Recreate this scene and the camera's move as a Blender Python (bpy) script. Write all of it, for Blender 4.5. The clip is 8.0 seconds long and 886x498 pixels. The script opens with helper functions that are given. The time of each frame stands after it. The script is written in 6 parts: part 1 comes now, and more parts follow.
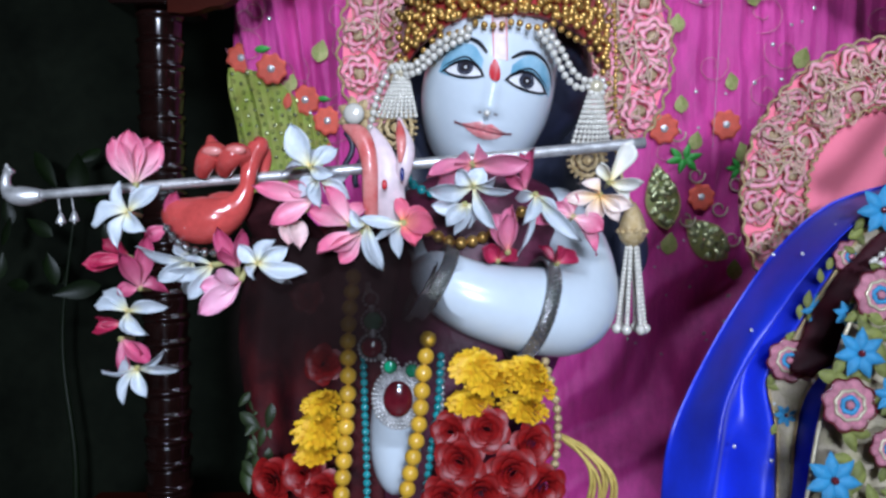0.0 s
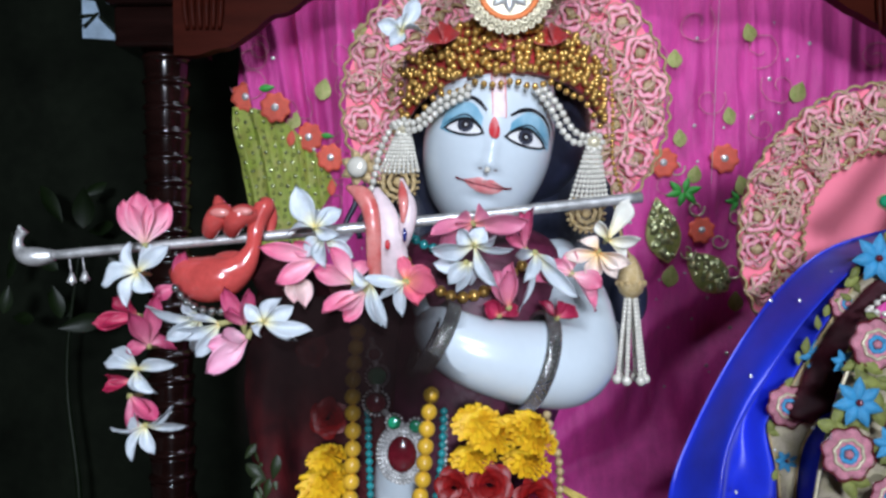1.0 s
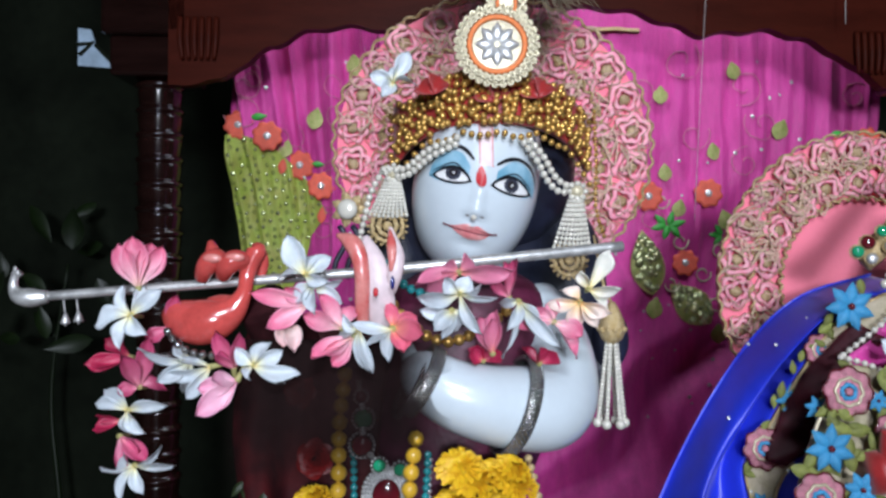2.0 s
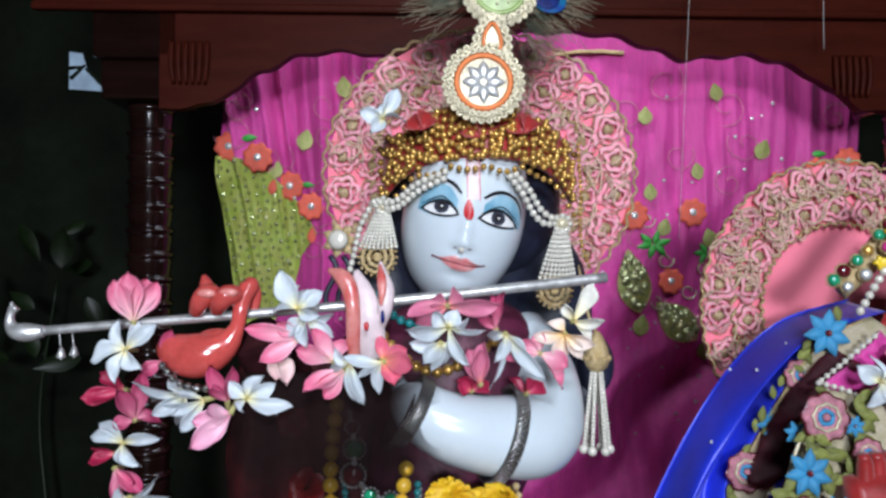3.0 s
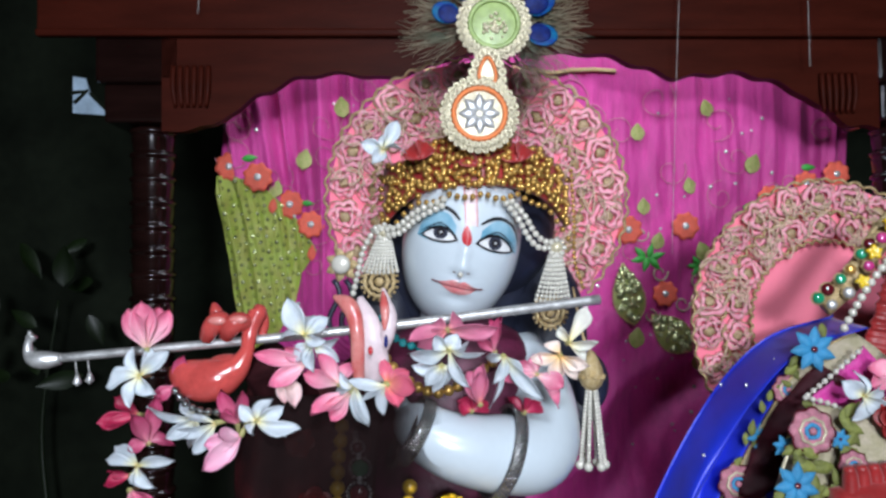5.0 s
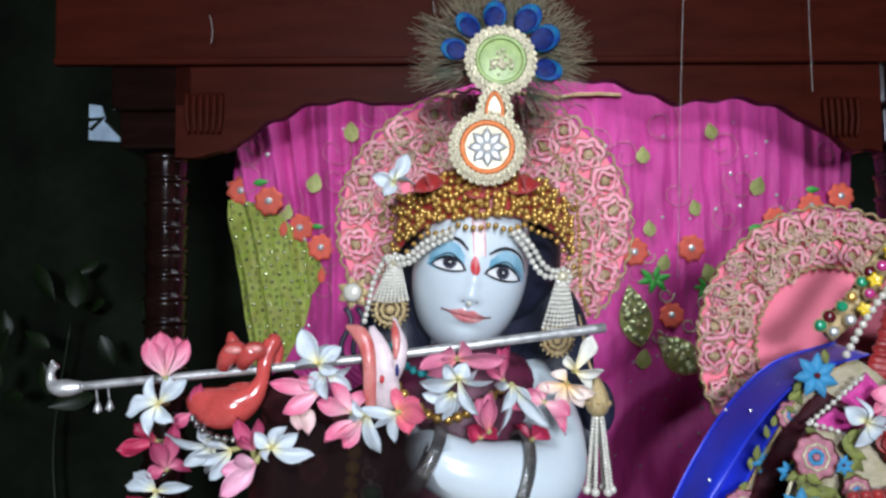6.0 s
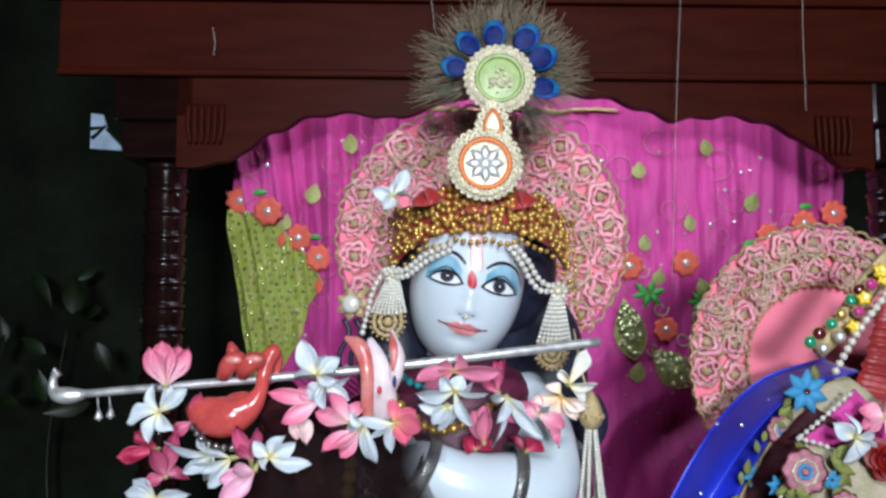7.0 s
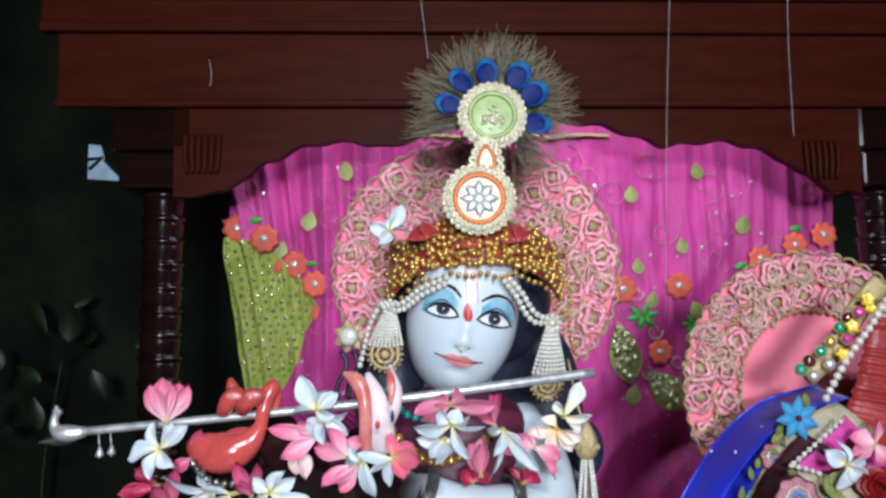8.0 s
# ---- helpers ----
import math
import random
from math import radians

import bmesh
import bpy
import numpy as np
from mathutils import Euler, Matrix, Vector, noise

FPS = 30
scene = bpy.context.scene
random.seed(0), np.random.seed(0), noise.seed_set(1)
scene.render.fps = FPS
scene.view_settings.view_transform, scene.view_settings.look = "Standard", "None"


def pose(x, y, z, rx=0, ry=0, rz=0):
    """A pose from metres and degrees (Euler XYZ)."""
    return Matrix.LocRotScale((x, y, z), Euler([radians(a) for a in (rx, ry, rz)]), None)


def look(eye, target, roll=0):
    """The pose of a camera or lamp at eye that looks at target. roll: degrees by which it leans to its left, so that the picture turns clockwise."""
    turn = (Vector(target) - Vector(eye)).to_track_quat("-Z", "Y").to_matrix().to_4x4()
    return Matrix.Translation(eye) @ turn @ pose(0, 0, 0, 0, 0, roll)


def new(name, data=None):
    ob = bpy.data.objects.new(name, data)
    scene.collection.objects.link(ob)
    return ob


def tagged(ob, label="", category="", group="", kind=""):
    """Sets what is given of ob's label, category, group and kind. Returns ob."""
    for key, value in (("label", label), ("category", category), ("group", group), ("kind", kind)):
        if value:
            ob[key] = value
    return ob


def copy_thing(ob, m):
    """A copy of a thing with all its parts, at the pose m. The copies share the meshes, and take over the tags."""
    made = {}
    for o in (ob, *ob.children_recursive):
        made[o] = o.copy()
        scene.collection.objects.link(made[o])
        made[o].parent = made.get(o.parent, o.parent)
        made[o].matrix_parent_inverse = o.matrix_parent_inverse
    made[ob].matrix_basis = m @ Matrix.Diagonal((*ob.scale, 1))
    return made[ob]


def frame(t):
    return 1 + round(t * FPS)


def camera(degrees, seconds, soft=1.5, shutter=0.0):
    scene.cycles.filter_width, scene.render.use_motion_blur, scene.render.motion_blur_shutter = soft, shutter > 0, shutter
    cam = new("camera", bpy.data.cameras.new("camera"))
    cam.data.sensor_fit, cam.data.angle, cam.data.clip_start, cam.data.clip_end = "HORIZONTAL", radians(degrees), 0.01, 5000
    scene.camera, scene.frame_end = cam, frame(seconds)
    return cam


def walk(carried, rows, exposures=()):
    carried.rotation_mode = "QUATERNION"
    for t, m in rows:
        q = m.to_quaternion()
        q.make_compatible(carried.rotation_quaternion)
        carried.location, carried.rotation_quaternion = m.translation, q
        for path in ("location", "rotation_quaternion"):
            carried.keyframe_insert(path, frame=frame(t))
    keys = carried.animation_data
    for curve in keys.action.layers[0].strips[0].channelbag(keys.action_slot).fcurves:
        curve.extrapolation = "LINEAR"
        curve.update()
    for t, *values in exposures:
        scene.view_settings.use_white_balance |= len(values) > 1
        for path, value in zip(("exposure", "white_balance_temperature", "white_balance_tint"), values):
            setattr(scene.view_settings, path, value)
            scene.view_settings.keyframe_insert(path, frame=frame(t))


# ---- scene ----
cam = camera(63.0, 8.0, soft=2.75)
METRES, EYE, TILT, LEAN, TURN = 0.22, 1.5, -3.0, 0.0, 0.0
ROWS = [
    (0.0, 0.0, 0.0, 0.0, 0.0, 0.0, -0.0),
    (0.5, -0.0044, -0.0421, 0.077, 0.02, 0.89, 0.41),
    (1.0, 0.0037, -0.071, 0.1558, 0.22, 1.67, 0.43),
    (1.5, 0.0151, -0.1314, 0.2186, -0.18, 2.2, 0.06),
    (2.0, 0.0134, -0.1741, 0.2845, -0.69, 3.09, -0.37),
    (3.5, 0.0158, -0.3122, 0.426, -1.92, 4.15, 0.23),
    (4.0, 0.015, -0.3383, 0.4489, -2.2, 4.42, 0.32),
    (4.5, 0.0069, -0.3777, 0.448, -2.03, 4.39, 0.48),
    (6.0, -0.0155, -0.5449, 0.5234, -1.14, 5.94, 0.67),
    (6.5, -0.0189, -0.5898, 0.5417, -1.12, 6.53, 0.86),
    (7.0, -0.0255, -0.618, 0.534, -1.51, 6.76, 0.0),
    (7.5, -0.0297, -0.6573, 0.5823, -1.71, 7.67, 0.39),
    (8.0, -0.0309, -0.7031, 0.6104, -1.83, 8.23, 0.63),
]
walk(cam, [(t, pose(0, 0, EYE, TILT, LEAN, TURN) @ pose(METRES * x, METRES * y, METRES * z, 90 + pitch, roll, yaw)) for t, x, y, z, yaw, pitch, roll in ROWS],
     exposures=[(0.0, 0.09, 6000, 15), (0.5, 0.10, 6250, 14), (1.5, 0.11, 6500, 13), (3.0, 0.11, 6600, 12), (6.0, 0.13, 6600, 11), (8.0, 0.22, 6550, 10)])

# ---- light: cool white lamps in front of the shrine, unseen; two added as fill ----
world = bpy.data.worlds.new("world")
scene.world = world
world.use_nodes = True
world.node_tree.nodes["Background"].inputs[0].default_value = (0.6, 0.75, 1.0, 1)
world.node_tree.nodes["Background"].inputs[1].default_value = 0.05


def area_lamp(name, eye, target, size_x, size_y, watts, colour):
    data = bpy.data.lights.new(name, "AREA")
    data.shape, data.size, data.size_y, data.energy, data.color = "RECTANGLE", size_x, size_y, watts, colour
    ob = new(name, data)
    ob.matrix_world = look(eye, target)
    return ob


area_lamp("hall_tube_lamp", (0.22, -0.95, 2.50), (0.18, 0.8, 1.6), 0.5, 0.16, 22.0, (0.77, 0.86, 0.98))
# Frontal fill without a known fixture, set so that it reaches the curtain's gap.
area_lamp("hall_wall_lamp", (0.12, -2.5, 2.00), (0.2, 1.2, 1.6), 0.5, 0.35, 90.0, (0.77, 0.86, 0.98))
# Unseen fill added behind the valance only to brighten the curtain.
area_lamp("canopy_strip_lamp", (0.3, 1.67, 2.37), (0.3, 1.92, 1.5), 1.4, 0.06, 4.4, (0.80, 0.88, 1.0))


# ---- materials ----
def mat(name, colour, rough=0.5, metal=0.0, vary=0.25, scale=40.0, bump=0.15, grain=None, second=None, sheen=0.0, coat=0.0, island=0.0, stretch=(1, 1, 1), spec=0.5):
    """A surface with colour variation at two scales and fine relief."""
    m = bpy.data.materials.new(name)
    m.use_nodes = True
    nt = m.node_tree
    b = nt.nodes["Principled BSDF"]
    b.inputs["Roughness"].default_value, b.inputs["Metallic"].default_value = rough, metal
    b.inputs["Sheen Weight"].default_value, b.inputs["Coat Weight"].default_value = sheen, coat
    b.inputs["Specular IOR Level"].default_value = spec
    co = nt.nodes.new("ShaderNodeTexCoord")
    mp = nt.nodes.new("ShaderNodeMapping")
    mp.inputs["Scale"].default_value = stretch
    nt.links.new(co.outputs["Object"], mp.inputs[0])
    n1, n2 = nt.nodes.new("ShaderNodeTexNoise"), nt.nodes.new("ShaderNodeTexNoise")
    for n, s in ((n1, scale), (n2, scale * (grain or 7.0))):
        n.inputs["Scale"].default_value, n.inputs["Detail"].default_value = s, 4.0
        nt.links.new(mp.outputs[0], n.inputs["Vector"])
    mix = nt.nodes.new("ShaderNodeMix")
    mix.data_type = "RGBA"
    other = second or tuple(c * (1 - vary) for c in colour)
    mix.inputs[6].default_value, mix.inputs[7].default_value = (*colour, 1), (*other, 1)
    rmp = nt.nodes.new("ShaderNodeMapRange")
    rmp.inputs[1].default_value, rmp.inputs[2].default_value = 0.35, 0.68
    nt.links.new(n1.outputs[0], rmp.inputs[0])
    nt.links.new(rmp.outputs[0], mix.inputs[0])
    hsv = nt.nodes.new("ShaderNodeHueSaturation")
    nt.links.new(mix.outputs[2], hsv.inputs["Color"])
    val = nt.nodes.new("ShaderNodeMapRange")
    val.inputs[3].default_value, val.inputs[4].default_value = 1 - vary * 0.6, 1 + vary * 0.6
    nt.links.new(n2.outputs[0], val.inputs[0])
    last = val.outputs[0]
    if island:
        info = nt.nodes.new("ShaderNodeObjectInfo")
        r = nt.nodes.new("ShaderNodeMapRange")
        r.inputs[3].default_value, r.inputs[4].default_value = 1 - island, 1 + island
        nt.links.new(info.outputs["Random"], r.inputs[0])
        mul = nt.nodes.new("ShaderNodeMath")
        mul.operation = "MULTIPLY"
        nt.links.new(last, mul.inputs[0]), nt.links.new(r.outputs[0], mul.inputs[1])
        last = mul.outputs[0]
    nt.links.new(last, hsv.inputs["Value"])
    nt.links.new(hsv.outputs[0], b.inputs["Base Color"])
    if bump:
        bm_ = nt.nodes.new("ShaderNodeBump")
        bm_.inputs["Strength"].default_value, bm_.inputs["Distance"].default_value = bump, 0.002
        nt.links.new(n2.outputs[0], bm_.inputs["Height"])
        nt.links.new(bm_.outputs[0], b.inputs["Normal"])
    return m


def petal_mat(name, inner, mid, outer, r0, r1, rough=0.45):
    """Petal colour that runs from the throat to the rim, with veins."""
    m = mat(name, outer, rough, vary=0.22, scale=70, bump=0.3, grain=3, island=0.18)
    nt = m.node_tree
    b = nt.nodes["Principled BSDF"]
    co = nt.nodes.new("ShaderNodeTexCoord")
    ln = nt.nodes.new("ShaderNodeVectorMath")
    ln.operation = "LENGTH"
    nt.links.new(co.outputs["Object"], ln.inputs[0])
    ns = nt.nodes.new("ShaderNodeTexNoise")
    ns.inputs["Scale"].default_value = 120
    add = nt.nodes.new("ShaderNodeMath")
    add.operation, add.inputs[1].default_value = "MULTIPLY_ADD", 0.012
    nt.links.new(ns.outputs[0], add.inputs[0]), nt.links.new(ln.outputs["Value"], add.inputs[2])
    rm = nt.nodes.new("ShaderNodeMapRange")
    rm.inputs[1].default_value, rm.inputs[2].default_value = r0, r1
    nt.links.new(add.outputs[0], rm.inputs[0])
    cr = nt.nodes.new("ShaderNodeValToRGB")
    cr.color_ramp.elements[0].color, cr.color_ramp.elements[1].color = (*inner, 1), (*outer, 1)
    e = cr.color_ramp.elements.new(0.4)
    e.color = (*mid, 1)
    nt.links.new(rm.outputs[0], cr.inputs[0])
    hsv = [n for n in nt.nodes if n.type == "HUE_SAT"][0]
    nt.links.new(cr.outputs[0], hsv.inputs["Color"])
    b.inputs["Subsurface Weight"].default_value = 0.15
    b.inputs["Subsurface Radius"].default_value = (0.004, 0.003, 0.003)
    return m


MARBLE = mat("white_marble", (0.61, 0.685, 0.735), 0.25, vary=0.05, scale=18, bump=0.02, coat=0.3)
HAIR = mat("black_paint", (0.022, 0.026, 0.048), 0.42, vary=0.4, scale=60, bump=0.3)
LINE = mat("eyeliner_black", (0.01, 0.01, 0.014), 0.35, vary=0.2, bump=0)
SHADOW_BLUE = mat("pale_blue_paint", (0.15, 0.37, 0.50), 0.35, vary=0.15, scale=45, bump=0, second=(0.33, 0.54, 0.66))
EYE_WHITE = mat("eye_white_paint", (0.82, 0.82, 0.82), 0.2, vary=0.04, bump=0)
NAVY_GEM = mat("navy_enamel", (0.015, 0.025, 0.16), 0.15, vary=0.3, scale=120, bump=0, coat=0.6)
IRIS = mat("dark_brown_paint", (0.035, 0.03, 0.035), 0.12, vary=0.4, scale=200, bump=0)
IRIS_BROWN = mat("slate_brown_paint", (0.055, 0.06, 0.085), 0.15, vary=0.3, scale=200, bump=0)
LIPS = mat("rose_red_paint", (0.70, 0.21, 0.22), 0.22, vary=0.3, scale=110, bump=0.02, second=(0.78, 0.38, 0.37))
LIP_SEAM = mat("dark_red_paint", (0.20, 0.03, 0.045), 0.35, vary=0.3, scale=90, bump=0.0)
NOSTRIL = mat("grey_brown_paint", (0.30, 0.25, 0.24), 0.5, vary=0.2, scale=90, bump=0.0)
VERMILION = mat("vermilion_paint", (0.62, 0.03, 0.04), 0.4, vary=0.25, scale=120, bump=0.05)
PINKLINE = mat("pale_pink_paint", (0.76, 0.62, 0.64), 0.4, vary=0.15, scale=120, bump=0.02)
RED_LACQUER = mat("red_lacquer", (0.62, 0.085, 0.075), 0.18, vary=0.3, scale=35, bump=0.02, coat=0.5)
PINK_LACQUER = mat("pink_lacquer", (0.60, 0.11, 0.10), 0.25, vary=0.3, scale=60, bump=0.02, coat=0.3, second=(0.70, 0.27, 0.24))
WOOD = mat("dark_varnished_wood", (0.016, 0.006, 0.005), 0.14, vary=0.45, scale=6, bump=0.05, coat=0.0, spec=0.5, stretch=(1, 1, 6))
WOOD_H = mat("dark_varnished_plank", (0.058, 0.0095, 0.005), 0.45, vary=0.28, scale=6, bump=0.12, spec=0.06, stretch=(1, 6, 6))
MAGENTA = mat("magenta_cloth", (0.68, 0.060, 0.34), 0.45, vary=0.30, scale=16, bump=1.0, grain=9, sheen=0.12, spec=0.35, second=(0.54, 0.042, 0.26), stretch=(2.5, 2.5, 0.45))
GREEN_NET = mat("lime_green_net", (0.36, 0.46, 0.07), 0.6, vary=0.3, scale=30, bump=0.4, second=(0.38, 0.38, 0.09))
PINK_FELT = mat("bright_pink_cloth", (0.98, 0.23, 0.32), 0.8, vary=0.04, scale=20, bump=0.2, sheen=0.3)
ROSE_RIBBON = mat("pink_ribbon", (0.88, 0.26, 0.37), 0.5, vary=0.25, scale=140, bump=0.3, second=(0.86, 0.44, 0.49), island=0.15)
GOLD_THREAD = mat("dull_gold_thread", (0.50, 0.35, 0.15), 0.4, 0.35, vary=0.35, scale=220, bump=0.5, second=(0.62, 0.48, 0.27))
OLD_GOLD = mat("antique_gold_thread", (0.36, 0.26, 0.12), 0.4, 0.3, vary=0.4, scale=200, bump=0.5, second=(0.55, 0.40, 0.26))
PINK_GOLD = mat("pale_pink_gold_cord", (0.74, 0.46, 0.40), 0.4, 0.15, vary=0.3, scale=200, bump=0.4, second=(0.60, 0.48, 0.28), island=0.15)
GOLD = mat("gold_bead", (0.78, 0.47, 0.13), 0.30, 0.72, vary=0.3, scale=90, bump=0.05, island=0.2)
SILVER = mat("tarnished_silver", (0.70, 0.70, 0.69), 0.38, 0.6, vary=0.4, scale=90, bump=0.2)
PEARL = mat("pearl_bead", (0.72, 0.69, 0.60), 0.2, 0.1, vary=0.12, scale=90, bump=0.0, coat=0.5, island=0.08)
BLUE_SATIN = mat("royal_blue_satin", (0.016, 0.045, 0.74), 0.34, vary=0.35, scale=10, bump=0.12, grain=60, sheen=0.1, second=(0.010, 0.02, 0.42))
CREAM = mat("cream_net", (0.46, 0.39, 0.28), 0.7, vary=0.45, scale=60, bump=0.6, second=(0.34, 0.30, 0.17))
MAROON = mat("dark_maroon_velvet", (0.035, 0.006, 0.008), 0.85, vary=0.5, scale=30, bump=0.3, spec=0.15)
PLUM = mat("plum_silk", (0.115, 0.014, 0.045), 0.5, vary=0.5, scale=30, bump=0.4, second=(0.05, 0.008, 0.020))
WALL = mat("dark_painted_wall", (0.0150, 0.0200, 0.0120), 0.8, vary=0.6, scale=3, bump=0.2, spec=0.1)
STONE = mat("grey_stone_floor", (0.22, 0.2, 0.18), 0.4, vary=0.3, scale=5, bump=0.1)
GAUZE = mat("dark_maroon_gauze", (0.10, 0.016, 0.03), 0.6, vary=0.5, scale=45, bump=0.4)


def make_sheer(m, tint, cover):
    """Lets light through a woven cloth."""
    nt = m.node_tree
    clear, mix = nt.nodes.new("ShaderNodeBsdfTransparent"), nt.nodes.new("ShaderNodeMixShader")
    clear.inputs[0].default_value = (*tint, 1)
    mix.inputs[0].default_value = cover
    nt.links.new(clear.outputs[0], mix.inputs[1])
    nt.links.new(nt.nodes["Principled BSDF"].outputs[0], mix.inputs[2])
    nt.links.new(mix.outputs[0], nt.nodes["Material Output"].inputs["Surface"])


make_sheer(GAUZE, (0.55, 0.28, 0.30), 0.42)
PETAL_WHITE = petal_mat("white_petal", (0.80, 0.55, 0.05), (0.68, 0.66, 0.46), (0.54, 0.59, 0.63), 0.004, 0.022)
PETAL_CREAM = petal_mat("cream_petal", (0.84, 0.60, 0.10), (0.82, 0.76, 0.52), (0.78, 0.76, 0.68), 0.004, 0.028)
PETAL_PINK = petal_mat("pink_petal", (0.80, 0.60, 0.45), (0.84, 0.44, 0.52), (0.74, 0.17, 0.29), 0.004, 0.034)
PETAL_BLUSH_PINK = petal_mat("pale_pink_petal", (0.72, 0.30, 0.40), (0.80, 0.48, 0.58), (0.74, 0.32, 0.46), 0.004, 0.036)
PETAL_ROSE = petal_mat("rose_petal", (0.72, 0.34, 0.38), (0.60, 0.15, 0.25), (0.48, 0.06, 0.15), 0.004, 0.034)
PETAL_DUSKY = petal_mat("dusky_pink_petal", (0.74, 0.26, 0.16), (0.60, 0.20, 0.27), (0.62, 0.17, 0.28), 0.004, 0.030)
PETAL_RED = petal_mat("red_edged_petal", (0.84, 0.58, 0.05), (0.78, 0.24, 0.20), (0.72, 0.14, 0.22), 0.003, 0.026)
PETAL_BLUSH = petal_mat("blush_petal", (0.80, 0.55, 0.30), (0.84, 0.62, 0.56), (0.80, 0.52, 0.52), 0.004, 0.034)
PETAL_APRICOT = petal_mat("apricot_petal", (0.84, 0.46, 0.04), (0.86, 0.62, 0.36), (0.82, 0.66, 0.58), 0.004, 0.028)
PETAL_DARK = petal_mat("crimson_petal", (0.62, 0.20, 0.16), (0.45, 0.03, 0.09), (0.36, 0.015, 0.06), 0.004, 0.034)


# ---- mesh helpers ----
def part(name, bm, material, parent=None, label="", smooth=True):
    """Links a bmesh as one mesh object under a thing or part."""
    me = bpy.data.meshes.new(name)
    bm.normal_update()
    bm.to_mesh(me)
    bm.free()
    for m in material if isinstance(material, (list, tuple)) else [material]:
        me.materials.append(m)
    if smooth:
        me.shade_smooth()
    ob = new(name, me)
    if parent is not None:
        ob.parent = parent
    if label:
        ob["label"] = label
    return ob


def again(ob, m, parent=None):
    """One more part on the same mesh, at the pose m."""
    o = new(ob.name.split(".")[0], ob.data)
    o.parent = parent if parent is not None else ob.parent
    o.matrix_basis = m
    return o


def thing(name, label, category, place=(0, 0, 0), group="", kind=""):
    e = new(name)
    e.empty_display_size = 0.02
    e.location = place
    return tagged(e, label, category, group, kind)


def box(bm, lo, hi, mi=0, bevel=0.0):
    r = bmesh.ops.create_cube(bm, size=1.0)
    vs = r["verts"]
    for v in vs:
        v.co = Vector([lo[i] + (v.co[i] + 0.5) * (hi[i] - lo[i]) for i in range(3)])
    fs = {f for v in vs for f in v.link_faces}
    for f in fs:
        f.material_index = mi
    if bevel:
        es = {e for f in fs for e in f.edges}
        bmesh.ops.bevel(bm, geom=list(es), offset=bevel, segments=2, affect="EDGES", profile=0.5)


def ball(bm, c, r, mi=0, seg=12, squash=(1, 1, 1), m=None):
    res = bmesh.ops.create_uvsphere(bm, u_segments=seg, v_segments=max(4, seg * 2 // 3), radius=r)
    for v in res["verts"]:
        p = Vector([v.co[i] * squash[i] for i in range(3)])
        v.co = (m @ p if m else p) + Vector(c)
        for f in v.link_faces:
            f.material_index = mi


def spline(pts, n):
    """n+1 points of a smooth line through pts."""
    pts = [Vector(p) for p in pts]
    ext = [2 * pts[0] - pts[1]] + pts + [2 * pts[-1] - pts[-2]]
    out = []
    for i in range(n + 1):
        u = i / n * (len(pts) - 1)
        k = min(int(u), len(pts) - 2)
        a, b, c, d = ext[k:k + 4]
        f = u - k
        out.append(0.5 * ((2 * b) + (c - a) * f + (2 * a - 5 * b + 4 * c - d) * f * f + (3 * b - a - 3 * c + d) * f ** 3))
    return out


def tube(bm, pts, radii, seg=10, mi=0, n=None, flat=1.0, closed=True):
    """A round bar along pts; radii as many as pts."""
    if n:
        rr = [Vector((r, 0, 0)) for r in radii]
        pts, radii = spline(pts, n), [v.x for v in spline(rr, n)]
    pts = [Vector(p) for p in pts]
    rings = []
    side = None
    for i, p in enumerate(pts):
        d = (pts[min(i + 1, len(pts) - 1)] - pts[max(i - 1, 0)]).normalized()
        if side is None:
            side = d.cross(Vector((0, 1, 0.02))).normalized()
        side = (side - d * side.dot(d)).normalized()
        up = d.cross(side)
        rings.append([bm.verts.new(p + (side * math.cos(a) + up * math.sin(a) * flat) * radii[i]) for a in [2 * math.pi * k / seg for k in range(seg)]])
    for a, b in zip(rings, rings[1:]):
        for k in range(seg):
            bm.faces.new((a[k], a[(k + 1) % seg], b[(k + 1) % seg], b[k])).material_index = mi
    if closed:
        bm.faces.new(rings[0][::-1]).material_index = mi
        bm.faces.new(rings[-1]).material_index = mi


def lathe(bm, profile, c=(0, 0, 0), seg=28, mi=0):
    """A turned form about z; profile is a list of (radius, z)."""
    c = Vector(c)
    rings = [[bm.verts.new(c + Vector((r * math.cos(2 * math.pi * k / seg), r * math.sin(2 * math.pi * k / seg), z))) for k in range(seg)] for r, z in profile]
    for a, b in zip(rings, rings[1:]):
        for k in range(seg):
            bm.faces.new((a[k], a[(k + 1) % seg], b[(k + 1) % seg], b[k])).material_index = mi
    bm.faces.new(rings[0][::-1]).material_index = mi
    bm.faces.new(rings[-1]).material_index = mi


